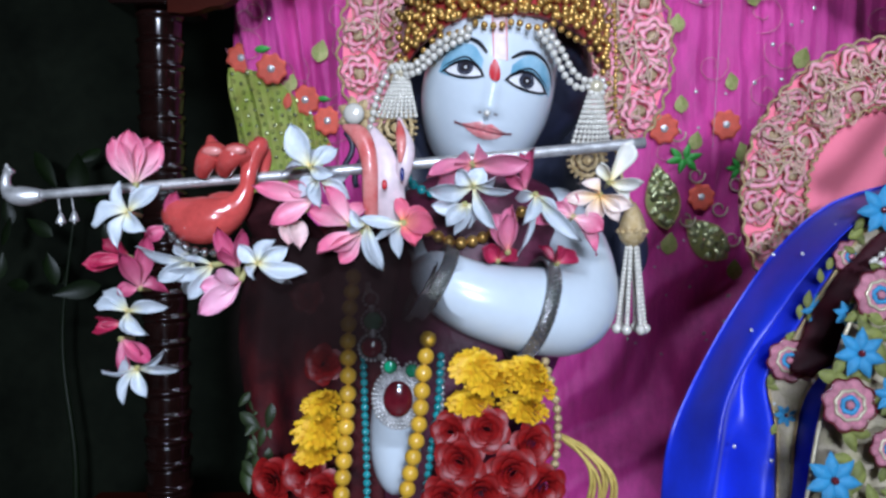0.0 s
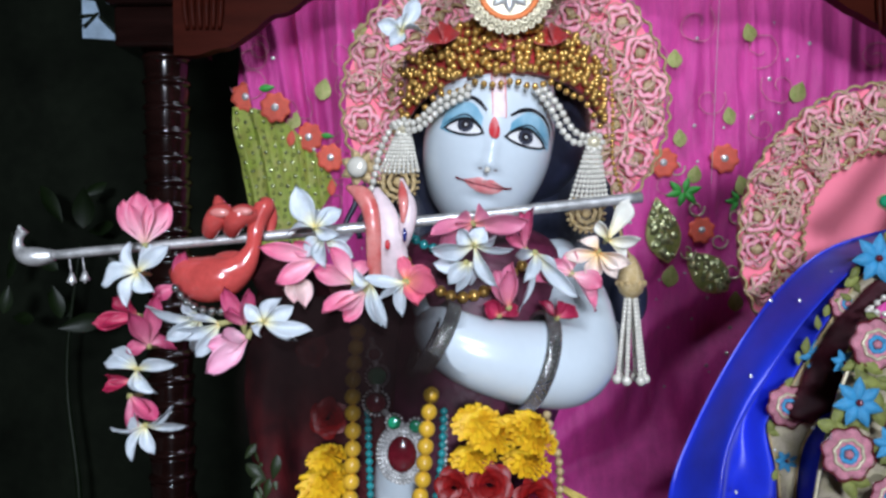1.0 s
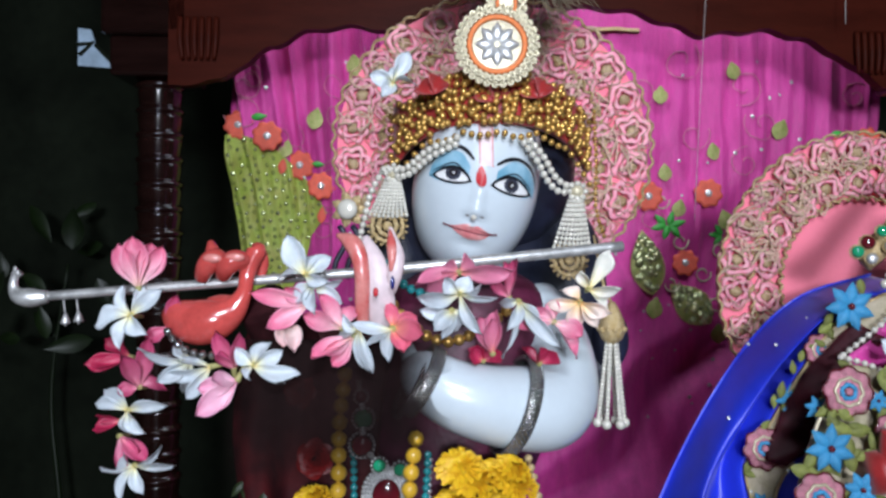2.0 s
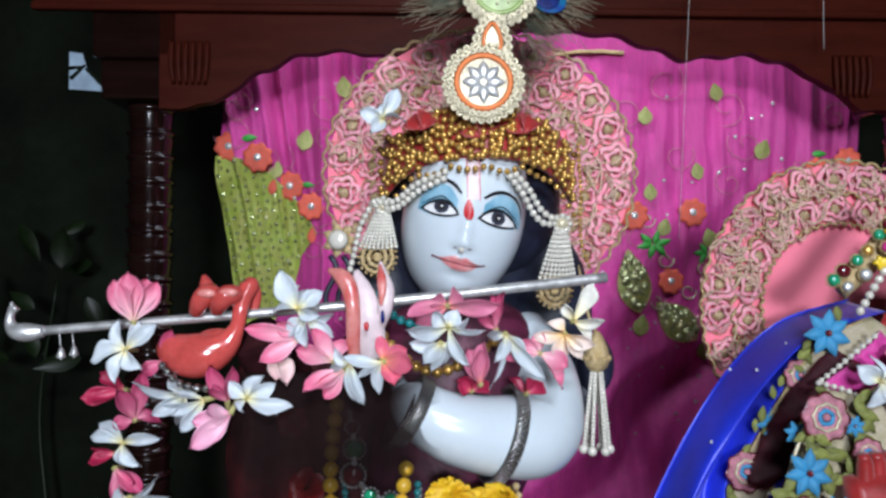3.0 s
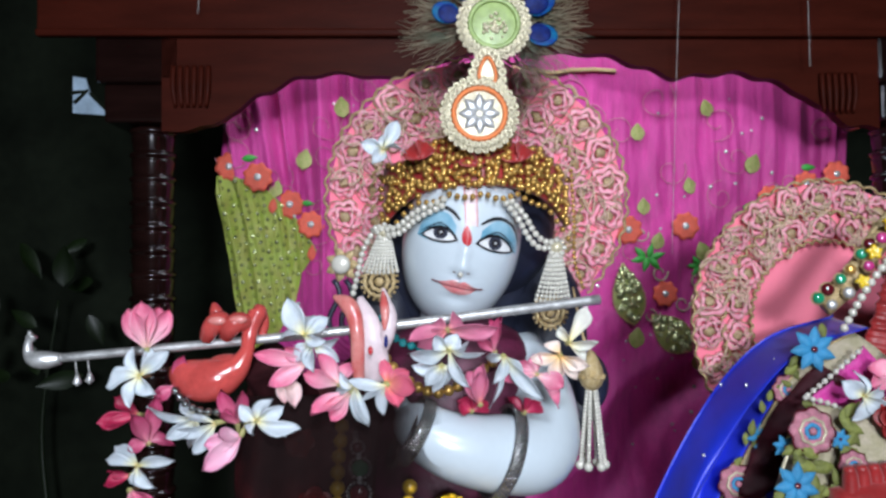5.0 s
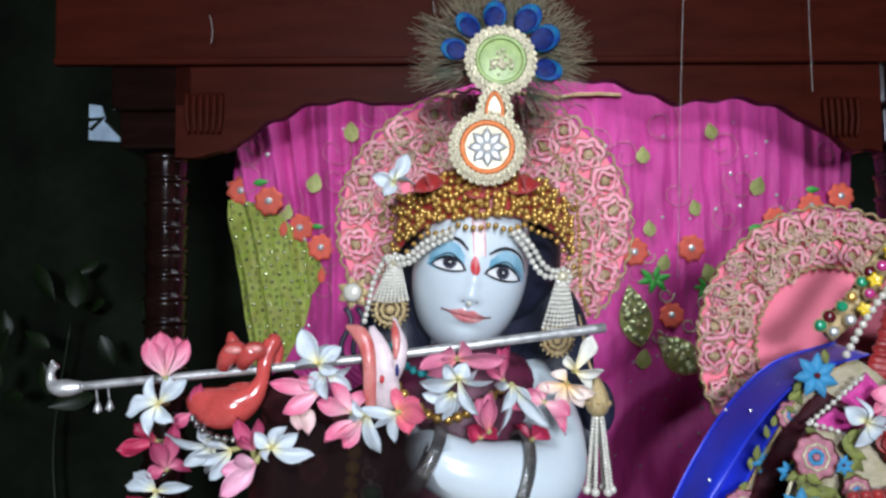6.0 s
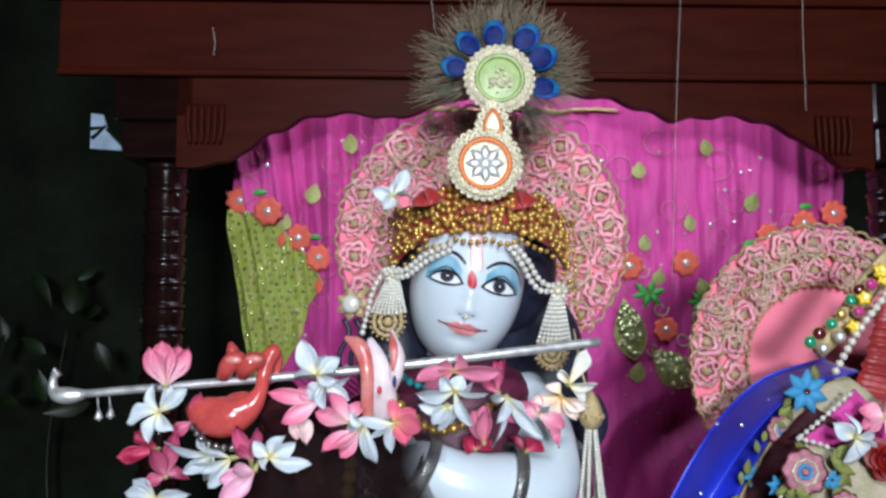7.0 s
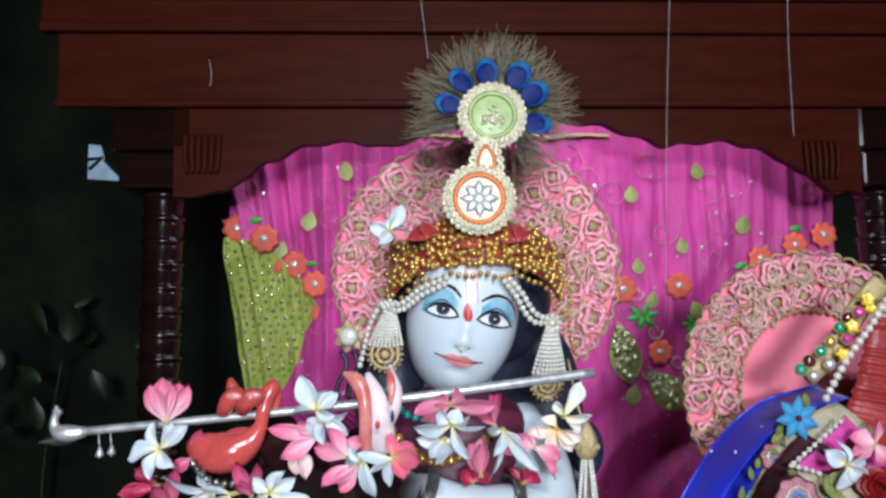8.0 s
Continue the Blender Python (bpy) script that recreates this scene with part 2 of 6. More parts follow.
def sheet(bm, fn, nu, nv, thick=0.0, mi=0):
    """A cloth from fn(u, v), with thickness towards +y."""
    def grid(dy):
        return [[bm.verts.new(Vector(fn(i / nu, j / nv)) + Vector((0, dy, 0))) for j in range(nv + 1)] for i in range(nu + 1)]
    g = grid(0)
    for i in range(nu):
        for j in range(nv):
            bm.faces.new((g[i][j], g[i + 1][j], g[i + 1][j + 1], g[i][j + 1])).material_index = mi
    if thick:
        h = grid(thick)
        for i in range(nu):
            for j in range(nv):
                bm.faces.new((h[i][j], h[i][j + 1], h[i + 1][j + 1], h[i + 1][j])).material_index = mi
        for i in range(nu):
            bm.faces.new((g[i][0], h[i][0], h[i + 1][0], g[i + 1][0])).material_index = mi
            bm.faces.new((g[i][nv], g[i + 1][nv], h[i + 1][nv], h[i][nv])).material_index = mi
        for j in range(nv):
            bm.faces.new((g[0][j], g[0][j + 1], h[0][j + 1], h[0][j])).material_index = mi
            bm.faces.new((g[nu][j], h[nu][j], h[nu][j + 1], g[nu][j + 1])).material_index = mi


def facing(place, normal=(0, -1, 0), roll=0.0, scale=1.0):
    """A pose at place whose z axis points along normal."""
    q = Vector(normal).to_track_quat("Z", "Y").to_matrix().to_4x4()
    return Matrix.Translation(place) @ q @ Matrix.Rotation(roll, 4, "Z") @ Matrix.Scale(scale, 4)


def bm_new():
    return bmesh.new()


def shade(u):
    return noise.noise(Vector((u, 0.3, 0.7)))


# ---- the hall that closes the place ----
def hall():
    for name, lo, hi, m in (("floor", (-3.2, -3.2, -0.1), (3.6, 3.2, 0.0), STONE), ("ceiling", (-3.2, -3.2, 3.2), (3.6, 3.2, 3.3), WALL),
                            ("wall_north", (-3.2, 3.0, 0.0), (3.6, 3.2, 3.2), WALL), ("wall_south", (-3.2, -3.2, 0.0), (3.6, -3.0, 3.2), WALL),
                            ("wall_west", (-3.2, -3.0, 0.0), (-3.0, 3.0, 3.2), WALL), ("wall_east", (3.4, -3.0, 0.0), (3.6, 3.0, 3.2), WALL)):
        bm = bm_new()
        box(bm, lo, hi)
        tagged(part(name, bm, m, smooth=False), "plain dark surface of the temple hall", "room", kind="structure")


hall()


# ---- throne: platform, turned pillars, scalloped canopy ----
def platform():
    t = thing("platform", "dark varnished wooden altar platform under the throne", "platform")
    bm = bm_new()
    box(bm, (-1.0, 0.35, 0.0), (1.5, 2.1, 0.62), bevel=0.01)
    part("body", bm, WOOD_H, t, smooth=False)
    bm = bm_new()
    box(bm, (-1.03, 0.32, 0.62), (1.53, 2.13, 0.66), bevel=0.008)
    part("top", bm, WOOD_H, t, smooth=False)


def pillar():
    t = thing("pillar", "turned dark varnished wooden pillar with stacked rings", "pillar", (-0.655, 1.70, 0.66), "throne pillars")
    prof = [(0.075, 0.0), (0.075, 0.08)]
    z = 0.08
    while z < 1.25:
        prof += [(0.0470, z), (0.0472, z + 0.001), (0.0512, z + 0.032), (0.0513, z + 0.033), (0.0492, z + 0.0355), (0.0490, z + 0.0365)]
        prof += [(0.0490 + 0.0065 * math.sin(math.pi * k / 8), z + 0.038 + 0.018 * k / 8) for k in range(9)]
        z += 0.058
    part("shaft", lathe_bm(prof), WOOD, t)
    bm = bm_new()
    box(bm, (-0.085, -0.085, z), (0.085, 0.085, z + 0.09), bevel=0.008)
    box(bm, (-0.10, -0.10, z + 0.09), (0.10, 0.10, z + 0.75), bevel=0.01)
    part("capital", bm, WOOD, t, smooth=False)
    return t


def lathe_bm(prof, seg=28):
    bm = bm_new()
    lathe(bm, prof, seg=seg)
    return bm


EDGE = [(0, 2.130), (0.10, 2.128), (0.18, 2.120), (0.27, 2.090), (0.34, 2.066), (0.40, 2.074), (0.48, 2.080), (0.56, 2.066), (0.64, 2.030), (0.70, 1.990), (0.76, 1.952), (0.90, 1.935)]


def scallop(x):
    """Height of the canopy's lower edge across the throne."""
    u = abs(x - 0.27)
    for (a, za), (b, zb) in zip(EDGE, EDGE[1:]):
        if u <= b:
            f = (u - a) / (b - a)
            f = f * f * (3 - 2 * f) * 0.6 + f * 0.4
            return za + (zb - za) * f - 0.009 + 0.004 * math.sin(x * 60)
    return EDGE[-1][1]


def canopy():
    t = thing("canopy", "dark red-brown carved wooden throne canopy with scalloped lower edge", "canopy", (0.27, 1.62, 2.0))
    inv = Matrix.Translation((-0.27, -1.62, -2.0))
    bm = bm_new()
    n = 150
    xs = [-0.60 + 1.70 * i / n for i in range(n + 1)]
    rows = []
    for y in (1.600, 1.630):
        rows.append([(bm.verts.new((x, y, scallop(x))), bm.verts.new((x, y, 2.17))) for x in xs])
    f, b = rows
    for i in range(n):
        bm.faces.new((f[i][0], f[i + 1][0], f[i + 1][1], f[i][1]))
        bm.faces.new((b[i][0], b[i][1], b[i + 1][1], b[i + 1][0]))
        bm.faces.new((f[i][0], b[i][0], b[i + 1][0], f[i + 1][0]))
        bm.faces.new((f[i][1], f[i + 1][1], b[i + 1][1], b[i][1]))
    bm.transform(inv)
    part("valance", bm, WOOD_H, t, "scalloped wooden valance board", smooth=False)
    for name, lo, hi in (("fascia_board", (-0.88, 1.585, 2.165), (1.5, 1.63, 2.335)), ("moulding", (-0.88, 1.577, 2.150), (1.52, 1.60, 2.168)),
                         ("moulding", (-0.92, 1.569, 2.335), (1.52, 1.60, 2.362)), ("fascia_board", (-0.92, 1.575, 2.362), (1.5, 1.63, 2.60)),
                         ("roof_board", (-0.95, 1.63, 2.40), (1.5, 2.05, 2.43)), ("moulding", (-0.92, 1.560, 2.415), (1.52, 1.575, 2.421))):
        bm = bm_new()
        box(bm, lo, hi, bevel=0.005)
        bm.transform(inv)
        part(name, bm, WOOD_H, t, smooth=False)


platform()
p = pillar()
copy_thing(p, pose(1.20, 1.70, 0.66))
canopy()


# ---- curtain behind the figures ----
def curtain_y(x, z):
    top = min(1.0, max(0.0, (z - 1.45) / 0.6))
    fan = x + 0.55 * (x + 0.15) * max(0.0, 2.1 - z) if x < -0.15 else x
    ridge = (1 - abs(noise.noise(Vector((fan * 17, z * 0.7, 3.0))) * 1.8)) ** 2
    fine = (1 - abs(noise.noise(Vector((fan * 46, z * 1.6, 8.0))) * 1.8)) ** 2
    pleat = (0.030 * noise.noise(Vector((fan * 22, z * 0.8, 1.0))) - 0.024 * ridge - 0.008 * fine) * (0.30 + 0.70 * top) * (0.55 + 0.95 * min(1.0, max(0.0, (0.1 - x) / 0.35)))
    pleat += 0.012 + 0.004 * shade(x * 30 + z * 2.5) + 0.004 * noise.noise(Vector((x * 34, z * 9, 2.0))) + 0.0018 * noise.noise(Vector((x * 120, z * 16, 5.0)))
    fold = (x * 0.8 - z * 0.75) * 11 + 2.0 * shade(z * 2.2 + x)
    low = (0.034 * math.sin(fold) + 0.014 * math.sin(fold * 2.7 + 1.0) + 0.004 * math.sin(fold * 7 + 3 * shade(x * 6))) * (1 - top)
    return 1.875 + pleat + low - 0.16 * max(0.0, 1.45 - z)


def net_left(z):
    return -0.543 + 0.055 * min(1.0, max(0.0, (1.84 - z) / 0.42)) ** 1.4


def net_right(z):
    """The net panel runs down along the flowers and is gathered below."""
    for (za, xa), (zb, xb) in zip(NET_EDGE, NET_EDGE[1:]):
        if z >= zb:
            return xa + (xb - xa) * min(1.0, max(0.0, (z - za) / (zb - za)))
    return NET_EDGE[-1][1]


NET_EDGE = ((1.862, -0.50), (1.82, -0.405), (1.74, -0.330), (1.66, -0.283), (1.60, -0.325), (1.52, -0.340), (1.40, -0.405))


def curtain():
    t = thing("curtain", "magenta embroidered curtain with sequins and appliqued flowers", "curtain", (0.3, 1.875, 0.67))
    inv = Matrix.Translation((-0.3, -1.875, -0.67))

    def cloth(u, v):
        z = 0.68 + v * 1.56
        left = net_left(z) + 0.010 + 0.19 * min(1.0, max(0.0, (1.43 - z) / 0.14))  # cut in below, where the dark gap stands for shade
        x = left + (1.19 - left) * u
        return (x, curtain_y(x, z), z)
    bm = bm_new()
    sheet(bm, cloth, 330, 90, 0.003)
    bm.transform(inv)
    part("cloth", bm, MAGENTA, t)

    def net(u, v):
        z = 1.40 + v * 0.46
        x = net_left(z) + (net_right(z) - net_left(z)) * u
        return (x, curtain_y(x, z) - 0.008, z)
    bm = bm_new()
    sheet(bm, net, 60, 60, 0.003)
    bm.transform(inv)
    part("net_panel", bm, GREEN_NET, t, "lime green net panel with sequins")
    return t, inv


drape, drape_inv = curtain()


# ---- rosette halos ----
def ribbon_ring(bm, r, h, w, lobes, amp, n, mi=0, turn=0.0):
    vs = []
    for k in range(n):
        a = 2 * math.pi * k / n
        rr = r * (1 + amp * math.cos(a * lobes + turn))
        p = Vector((rr * math.cos(a), rr * math.sin(a), h + 0.12 * w * math.sin(a * lobes)))
        d = Vector((p.x, p.y, 0)).normalized()
        vs.append([bm.verts.new(p + d * w * math.cos(b) + Vector((0, 0, w * 0.8 * math.sin(b)))) for b in (0, 1.05, 2.1, 3.14, 4.6)])
    for k in range(n):
        a, b = vs[k], vs[(k + 1) % n]
        for j in range(5):
            bm.faces.new((a[j], b[j], b[(j + 1) % 5], a[(j + 1) % 5])).material_index = mi


def rosette_bm(v):
    """A folded ribbon rose, facing +z."""
    bm = bm_new()
    ribbon_ring(bm, 0.0165, 0.002, 0.0036, 5 + v, 0.12, 36, turn=v)
    ribbon_ring(bm, 0.0105, 0.005, 0.0028, 4 + v % 2, 0.16, 28, turn=1.0 + v)
    for p in bm.verts:
        p.co += 0.0030 * noise.noise_vector(p.co * 130 + Vector((v * 5, 0, 0)))
    return bm


def rosette_core(v):
    bm = bm_new()
    ball(bm, (0, 0, 0.002), 0.0076, seg=8, squash=(1, 1, 0.4))
    ribbon_ring(bm, 0.0136, 0.0070, 0.0006, 4 + v, 0.20, 32, turn=0.5 + v)
    ribbon_ring(bm, 0.0205, 0.0035, 0.0007, 5 + v % 2, 0.14, 34, turn=0.2 + v)
    for p in bm.verts:
        p.co += 0.0022 * noise.noise_vector(p.co * 110 + Vector((v * 3, 1, 0)))
    return bm


def squiggle_bm(v):
    """A loose loop of gold cord."""
    rng = random.Random(40 + v)
    bm = bm_new()
    pts = [Vector((rng.uniform(-0.016, 0.016), rng.uniform(-0.016, 0.016), rng.uniform(0.004, 0.009))) for k in range(6)]
    tube(bm, pts, [0.0011] * 6, 5, 0, 26)
    return bm


def halo(name, label, c, rx, rz, inner, start, stop, tilt, rings, felt):
    """A padded disc edged with ribbon rosettes and gold cord."""
    t = thing(name, label, "halo", c)
    turn = Matrix.Rotation(radians(tilt), 4, "X")
    bm = bm_new()
    n = 72
    for f, y, m in ((1.0, 0.0, 0),):
        vs = [bm.verts.new((rx * f * math.cos(2 * math.pi * k / n), 0.0, rz * f * math.sin(2 * math.pi * k / n))) for k in range(n)]
        front = bm.faces.new(vs[::-1])
        r = bmesh.ops.extrude_face_region(bm, geom=[front])
        for v in r["geom"]:
            if isinstance(v, bmesh.types.BMVert):
                v.co.y += 0.012
    bmesh.ops.recalc_face_normals(bm, faces=bm.faces)
    part("backing", bm, felt, t, smooth=False)
    made = {}
    rng = random.Random(len(name) + int(rx * 1000))
    for ring in range(rings):
        f = 1.0 - (1.0 - inner) * (ring + 0.5) / rings
        count = int((stop - start) / 360 * 2 * math.pi * f * (rx + rz) / 2 / (0.049 if ring % 2 == 0 else 0.044))
        for k in range(count):
            a = radians(start + (stop - start) * (k + 0.5 * (ring % 2)) / count) + rng.uniform(-0.02, 0.02)
            p = Vector((rx * f * math.cos(a), -0.003, rz * f * math.sin(a)))
            m = facing(p, (rng.uniform(-0.25, 0.25), -1, rng.uniform(-0.25, 0.25)), rng.uniform(0, 6), rng.uniform(1.10, 1.38) * (1.0 if ring % 2 == 0 else 0.90))
            v = rng.randrange(3)
            if v not in made:
                rose = part("rosette", rosette_bm(v), ROSE_RIBBON, t)
                rose.matrix_basis = m
                made[v] = (rose, part("gold_core", rosette_core(v), OLD_GOLD, rose))
            else:
                again(made[v][1], Matrix.Identity(4), again(made[v][0], m, t))
    for v in range(3):
        poses = []
        for k in range(34):
            a, f = radians(rng.uniform(start, stop)), rng.uniform(inner + 0.03, 0.99)
            poses.append(facing((rx * f * math.cos(a), -0.006, rz * f * math.sin(a)), (0, -1, 0), rng.uniform(0, 6), rng.uniform(0.8, 1.3)))
        squig = None
        for m in poses:
            if squig is None:
                squig = part("cord_squiggle", squiggle_bm(v), PINK_GOLD, t)
                squig.matrix_basis = m
            else:
                again(squig, m, t)
    for f in (1.02, 1 - (1 - inner) * 0.5, inner):
        bm = bm_new()
        pts = []
        m = 260
        for k in range(m + 1):
            a = radians(start - 4 + (stop - start + 8) * k / m)
            w = 1 + (0.022 if f != 1.02 else 0.012) * math.sin(k * 0.9)
            pts.append((rx * f * w * math.cos(a), -0.010 - 0.003 * math.cos(k * 0.9), rz * f * w * math.sin(a)))
        tube(bm, pts, [0.0022] * (m + 1), seg=5)
        part("gold_cord", bm, GOLD_THREAD, t)
    bm = bm_new()
    tube(bm, [(0, 0.02, rz * 0.5), (0, 0.02, 0.66 - c[2])], [0.008, 0.008], 10)
    part("support_rod", bm, SILVER, t)
    t.matrix_basis = Matrix.Translation(c) @ turn
    return t


halo("halo", "round halo of pink ribbon rosettes edged with gold cord", (0.085, 1.0, 1.715), 0.222, 0.205, 0.42, -40, 220, 0, 3, PINK_FELT)
halo("halo", "pink felt halo bordered with ribbon rosettes and gold cord", (0.625, 1.02, 1.52), 0.205, 0.215, 0.58, -30, 215, 0, 2, PINK_FELT)


# ---- marble figure: one painted mesh ----
HEAD = Matrix.Translation((0.056, 0.845, 1.66)) @ Matrix.Rotation(radians(12), 4, "Y")


def face_y(x, z):
    """Front of the head at (x, z) in its own axes."""
    nz = (z + 0.02) / (0.138 if z > -0.02 else 0.108)
    y = -0.086 * max(0.0, 1 - (x / 0.0755) ** 2 - nz * nz) ** 0.44

    def bump(cx, cz, sx, sz, h):
        return h * math.exp(-((x - cx) / sx) ** 2 - ((z - cz) / sz) ** 2)
    y -= bump(0.003, -0.036, 0.0060, 0.018, 0.006) + bump(0.0033, -0.053, 0.0075, 0.0065, 0.0075)  # nose
    y -= bump(-0.0055, -0.0555, 0.0045, 0.004, 0.0035) + bump(0.0117, -0.0545, 0.0045, 0.004, 0.0035)
    y += bump(-0.031, -0.016, 0.020, 0.012, 0.003) + bump(0.037, -0.016, 0.020, 0.012, 0.003)  # sockets
    y -= bump(0.002, -0.0715, 0.020, 0.005, 0.003) + bump(0.004, -0.0805, 0.014, 0.005, 0.0038)  # lips
    y += bump(0.003, -0.0905, 0.016, 0.004, 0.0018) - bump(0.004, -0.108, 0.020, 0.013, 0.005)  # chin
    y += bump(0.0032, -0.0645, 0.0028, 0.004, 0.0010)
    return y


def paint(bm, outline, lift, mi, rings=5):
    """A painted patch on the face, inside a closed outline of (x, z)."""
    n = len(outline)
    cx, cz = sum(p[0] for p in outline) / n, sum(p[1] for p in outline) / n

    def v(x, z):
        return bm.verts.new(HEAD @ Vector((x, face_y(x, z) - lift, z)))
    mid = v(cx, cz)
    prev = None
    for r in range(1, rings + 1):
        f = r / rings
        ring = [v(cx + (x - cx) * f, cz + (z - cz) * f) for x, z in outline]
        for k in range(n):
            if prev is None:
                bm.faces.new((mid, ring[k], ring[(k + 1) % n])).material_index = mi
            else:
                bm.faces.new((prev[k], ring[k], ring[(k + 1) % n], prev[(k + 1) % n])).material_index = mi
        prev = ring


def stroke(bm, pts, widths, lift, mi, n=24):
    """A painted brush line on the face through pts of (x, z)."""
    line = spline([(x, 0, z) for x, z in pts], n)
    ws = [v.x for v in spline([(w, 0, 0) for w in widths], n)]
    prev = None
    for i, p in enumerate(line):
        d = (line[min(i + 1, n)] - line[max(i - 1, 0)]).normalized()
        s = Vector((-d.z, 0, d.x)) * ws[i]
        q = [p + s, p - s]
        cur = [bm.verts.new(HEAD @ Vector((c.x, face_y(c.x, c.z) - lift, c.z))) for c in q]
        if prev:
            bm.faces.new((prev[0], prev[1], cur[1], cur[0])).material_index = mi
        prev = cur


def almond(cx, cz, rx, up, down, slant=0.0, n=14):
    """A pointed eye outline."""
    xs = [-1 + 2 * k / n for k in range(n + 1)]
    top = [(cx + rx * x, cz + up * (1 - x * x) ** 0.8 + slant * rx * x) for x in xs]
    low = [(cx + rx * x, cz - down * (1 - x * x) ** 0.8 + slant * rx * x) for x in xs[-2:0:-1]]
    return top + low


def disc2(cx, cz, rx, rz, n=24):
    return [(cx + rx * math.cos(2 * math.pi * k / n), cz + rz * math.sin(2 * math.pi * k / n)) for k in range(n)]


def figure():
    bm = bm_new()
    # head
    nu, nv = 96, 72
    g = []
    for j in range(1, nv):
        ph = math.pi * j / nv
        row = []
        for i in range(nu):
            th = 2 * math.pi * i / nu
            nx, ny, nz = math.sin(ph) * math.cos(th), math.sin(ph) * math.sin(th), math.cos(ph)
            z = -0.02 + (0.138 if nz > 0 else 0.108) * nz
            x = 0.0755 * nx
            y = face_y(x, z) if ny < 0 else 0.095 * ny
            row.append(bm.verts.new(HEAD @ Vector((x, y, z))))
        g.append(row)
    for r0, r1 in zip(g, g[1:]):
        for i in range(nu):
            bm.faces.new((r0[i], r1[i], r1[(i + 1) % nu], r0[(i + 1) % nu]))
    bm.faces.new(g[-1][::-1])
    bm.faces.new(g[0])
    # brows, eyes, lips, forehead mark
    for s, cx, rx, up, ix in ((-1, -0.0305, 0.0208, 0.0124, -0.0303), (1, 0.0370, 0.0228, 0.0138, 0.0363)):
        cz = -0.0215 + 0.0005 * s
        lid = [(cx - s * rx * 0.85, cz + 0.0165), (cx - s * rx * 0.2, cz + up + 0.0175), (cx + s * rx * 0.55, cz + up + 0.0160), (cx + s * rx * 1.12, cz + 0.0165), (cx + s * rx * 1.28, cz - 0.001)]
        paint(bm, [(p.x, p.z) for p in spline([(x, 0, z) for x, z in lid], 16)] + [(cx + s * rx * 0.8, cz - 0.0045), (cx, cz - 0.0068), (cx - s * rx * 0.85, cz - 0.002)], 0.0006, 3)
        paint(bm, almond(cx, cz, rx * 1.06, up + 0.0016, 0.0062), 0.0011, 2)
        paint(bm, almond(cx + s * 0.0004, cz + 0.0004, rx * 0.90, up - 0.0008, 0.0038), 0.0015, 4)
        paint(bm, disc2(ix, -0.0160, 0.0086, 0.0082), 0.0019, 12)
        paint(bm, disc2(ix, -0.0158, 0.0048, 0.0048), 0.0022, 5)
        # highlight of the eye, painted as a white dot
        paint(bm, disc2(ix + 0.0006, -0.0158, 0.0013, 0.0013, 10), 0.0026, 4, 2)
        # liner, crease of the lid, brow
        stroke(bm, [(cx - s * rx * 1.06, cz - 0.001), (cx - s * rx * 0.6, cz + up * 0.62), (cx, cz + up + 0.0003), (cx + s * rx * 0.6, cz + up * 0.66), (cx + s * rx * 1.16, cz - 0.0012)], [0.0006, 0.0011, 0.0015, 0.0015, 0.0004], 0.0027, 2)
        stroke(bm, [(cx - s * rx * 0.92, cz + 0.0045), (cx - s * rx * 0.45, cz + up * 0.98), (cx + s * rx * 0.1, cz + up + 0.0045), (cx + s * rx * 0.7, cz + up * 0.86), (cx + s * rx * 1.12, cz + 0.004)], [0.0003, 0.0007, 0.0008, 0.0007, 0.0003], 0.0014, 2)
        stroke(bm, [(cx - s * rx * 0.95, 0.0022), (cx - s * rx * 0.45, 0.0108), (cx + s * rx * 0.1, 0.0142), (cx + s * rx * 0.65, 0.0108), (cx + s * rx * 1.05, 0.0020), (cx + s * rx * 1.30, -0.0105)], [0.0012, 0.0021, 0.0019, 0.0015, 0.0010, 0.0003], 0.0016, 2)
    paint(bm, [(-0.0030, -0.003), (0.0108, -0.001), (0.0080, 0.016), (0.0050, 0.031), (0.0005, 0.050), (-0.0150, 0.050), (-0.0105, 0.030), (-0.0068, 0.014)], 0.0009, 8, 6)
    for dx in (0.0, 0.0148):
        stroke(bm, [(-0.0034 + dx, -0.002), (-0.0070 + dx, 0.014), (-0.0108 + dx, 0.030), (-0.0155 + dx, 0.050)], [0.0004, 0.0005, 0.0005, 0.0005], 0.0014, 7)
    paint(bm, [(0.0008 + 0.0058 * math.sin(a) * (1 - 0.30 * math.cos(a)) - 0.0022 * math.cos(a), -0.0145 + 0.0115 * math.cos(a)) for a in [2 * math.pi * k / 24 for k in range(24)]], 0.0019, 7)
    paint(bm, [(p.x, p.z) for p in spline([(x, 0, z) for x, z in ((-0.0275, -0.0737), (-0.0168, -0.0724), (-0.0030, -0.0683), (0.0034, -0.0703), (0.0098, -0.0686), (0.0215, -0.0727), (0.0312, -0.0735))], 24)]
          + [(0.0200, -0.0765), (0.0100, -0.0772), (0.0020, -0.0766), (-0.0070, -0.0765), (-0.0150, -0.0757)], 0.0010, 6)
    paint(bm, [(-0.0190, -0.0755), (-0.0070, -0.0762), (0.0020, -0.0763), (0.0100, -0.0768), (0.0245, -0.0757), (0.0195, -0.0805), (0.0130, -0.0836), (0.0050, -0.0848), (-0.0040, -0.0836), (-0.0120, -0.0800)], 0.0012, 6)
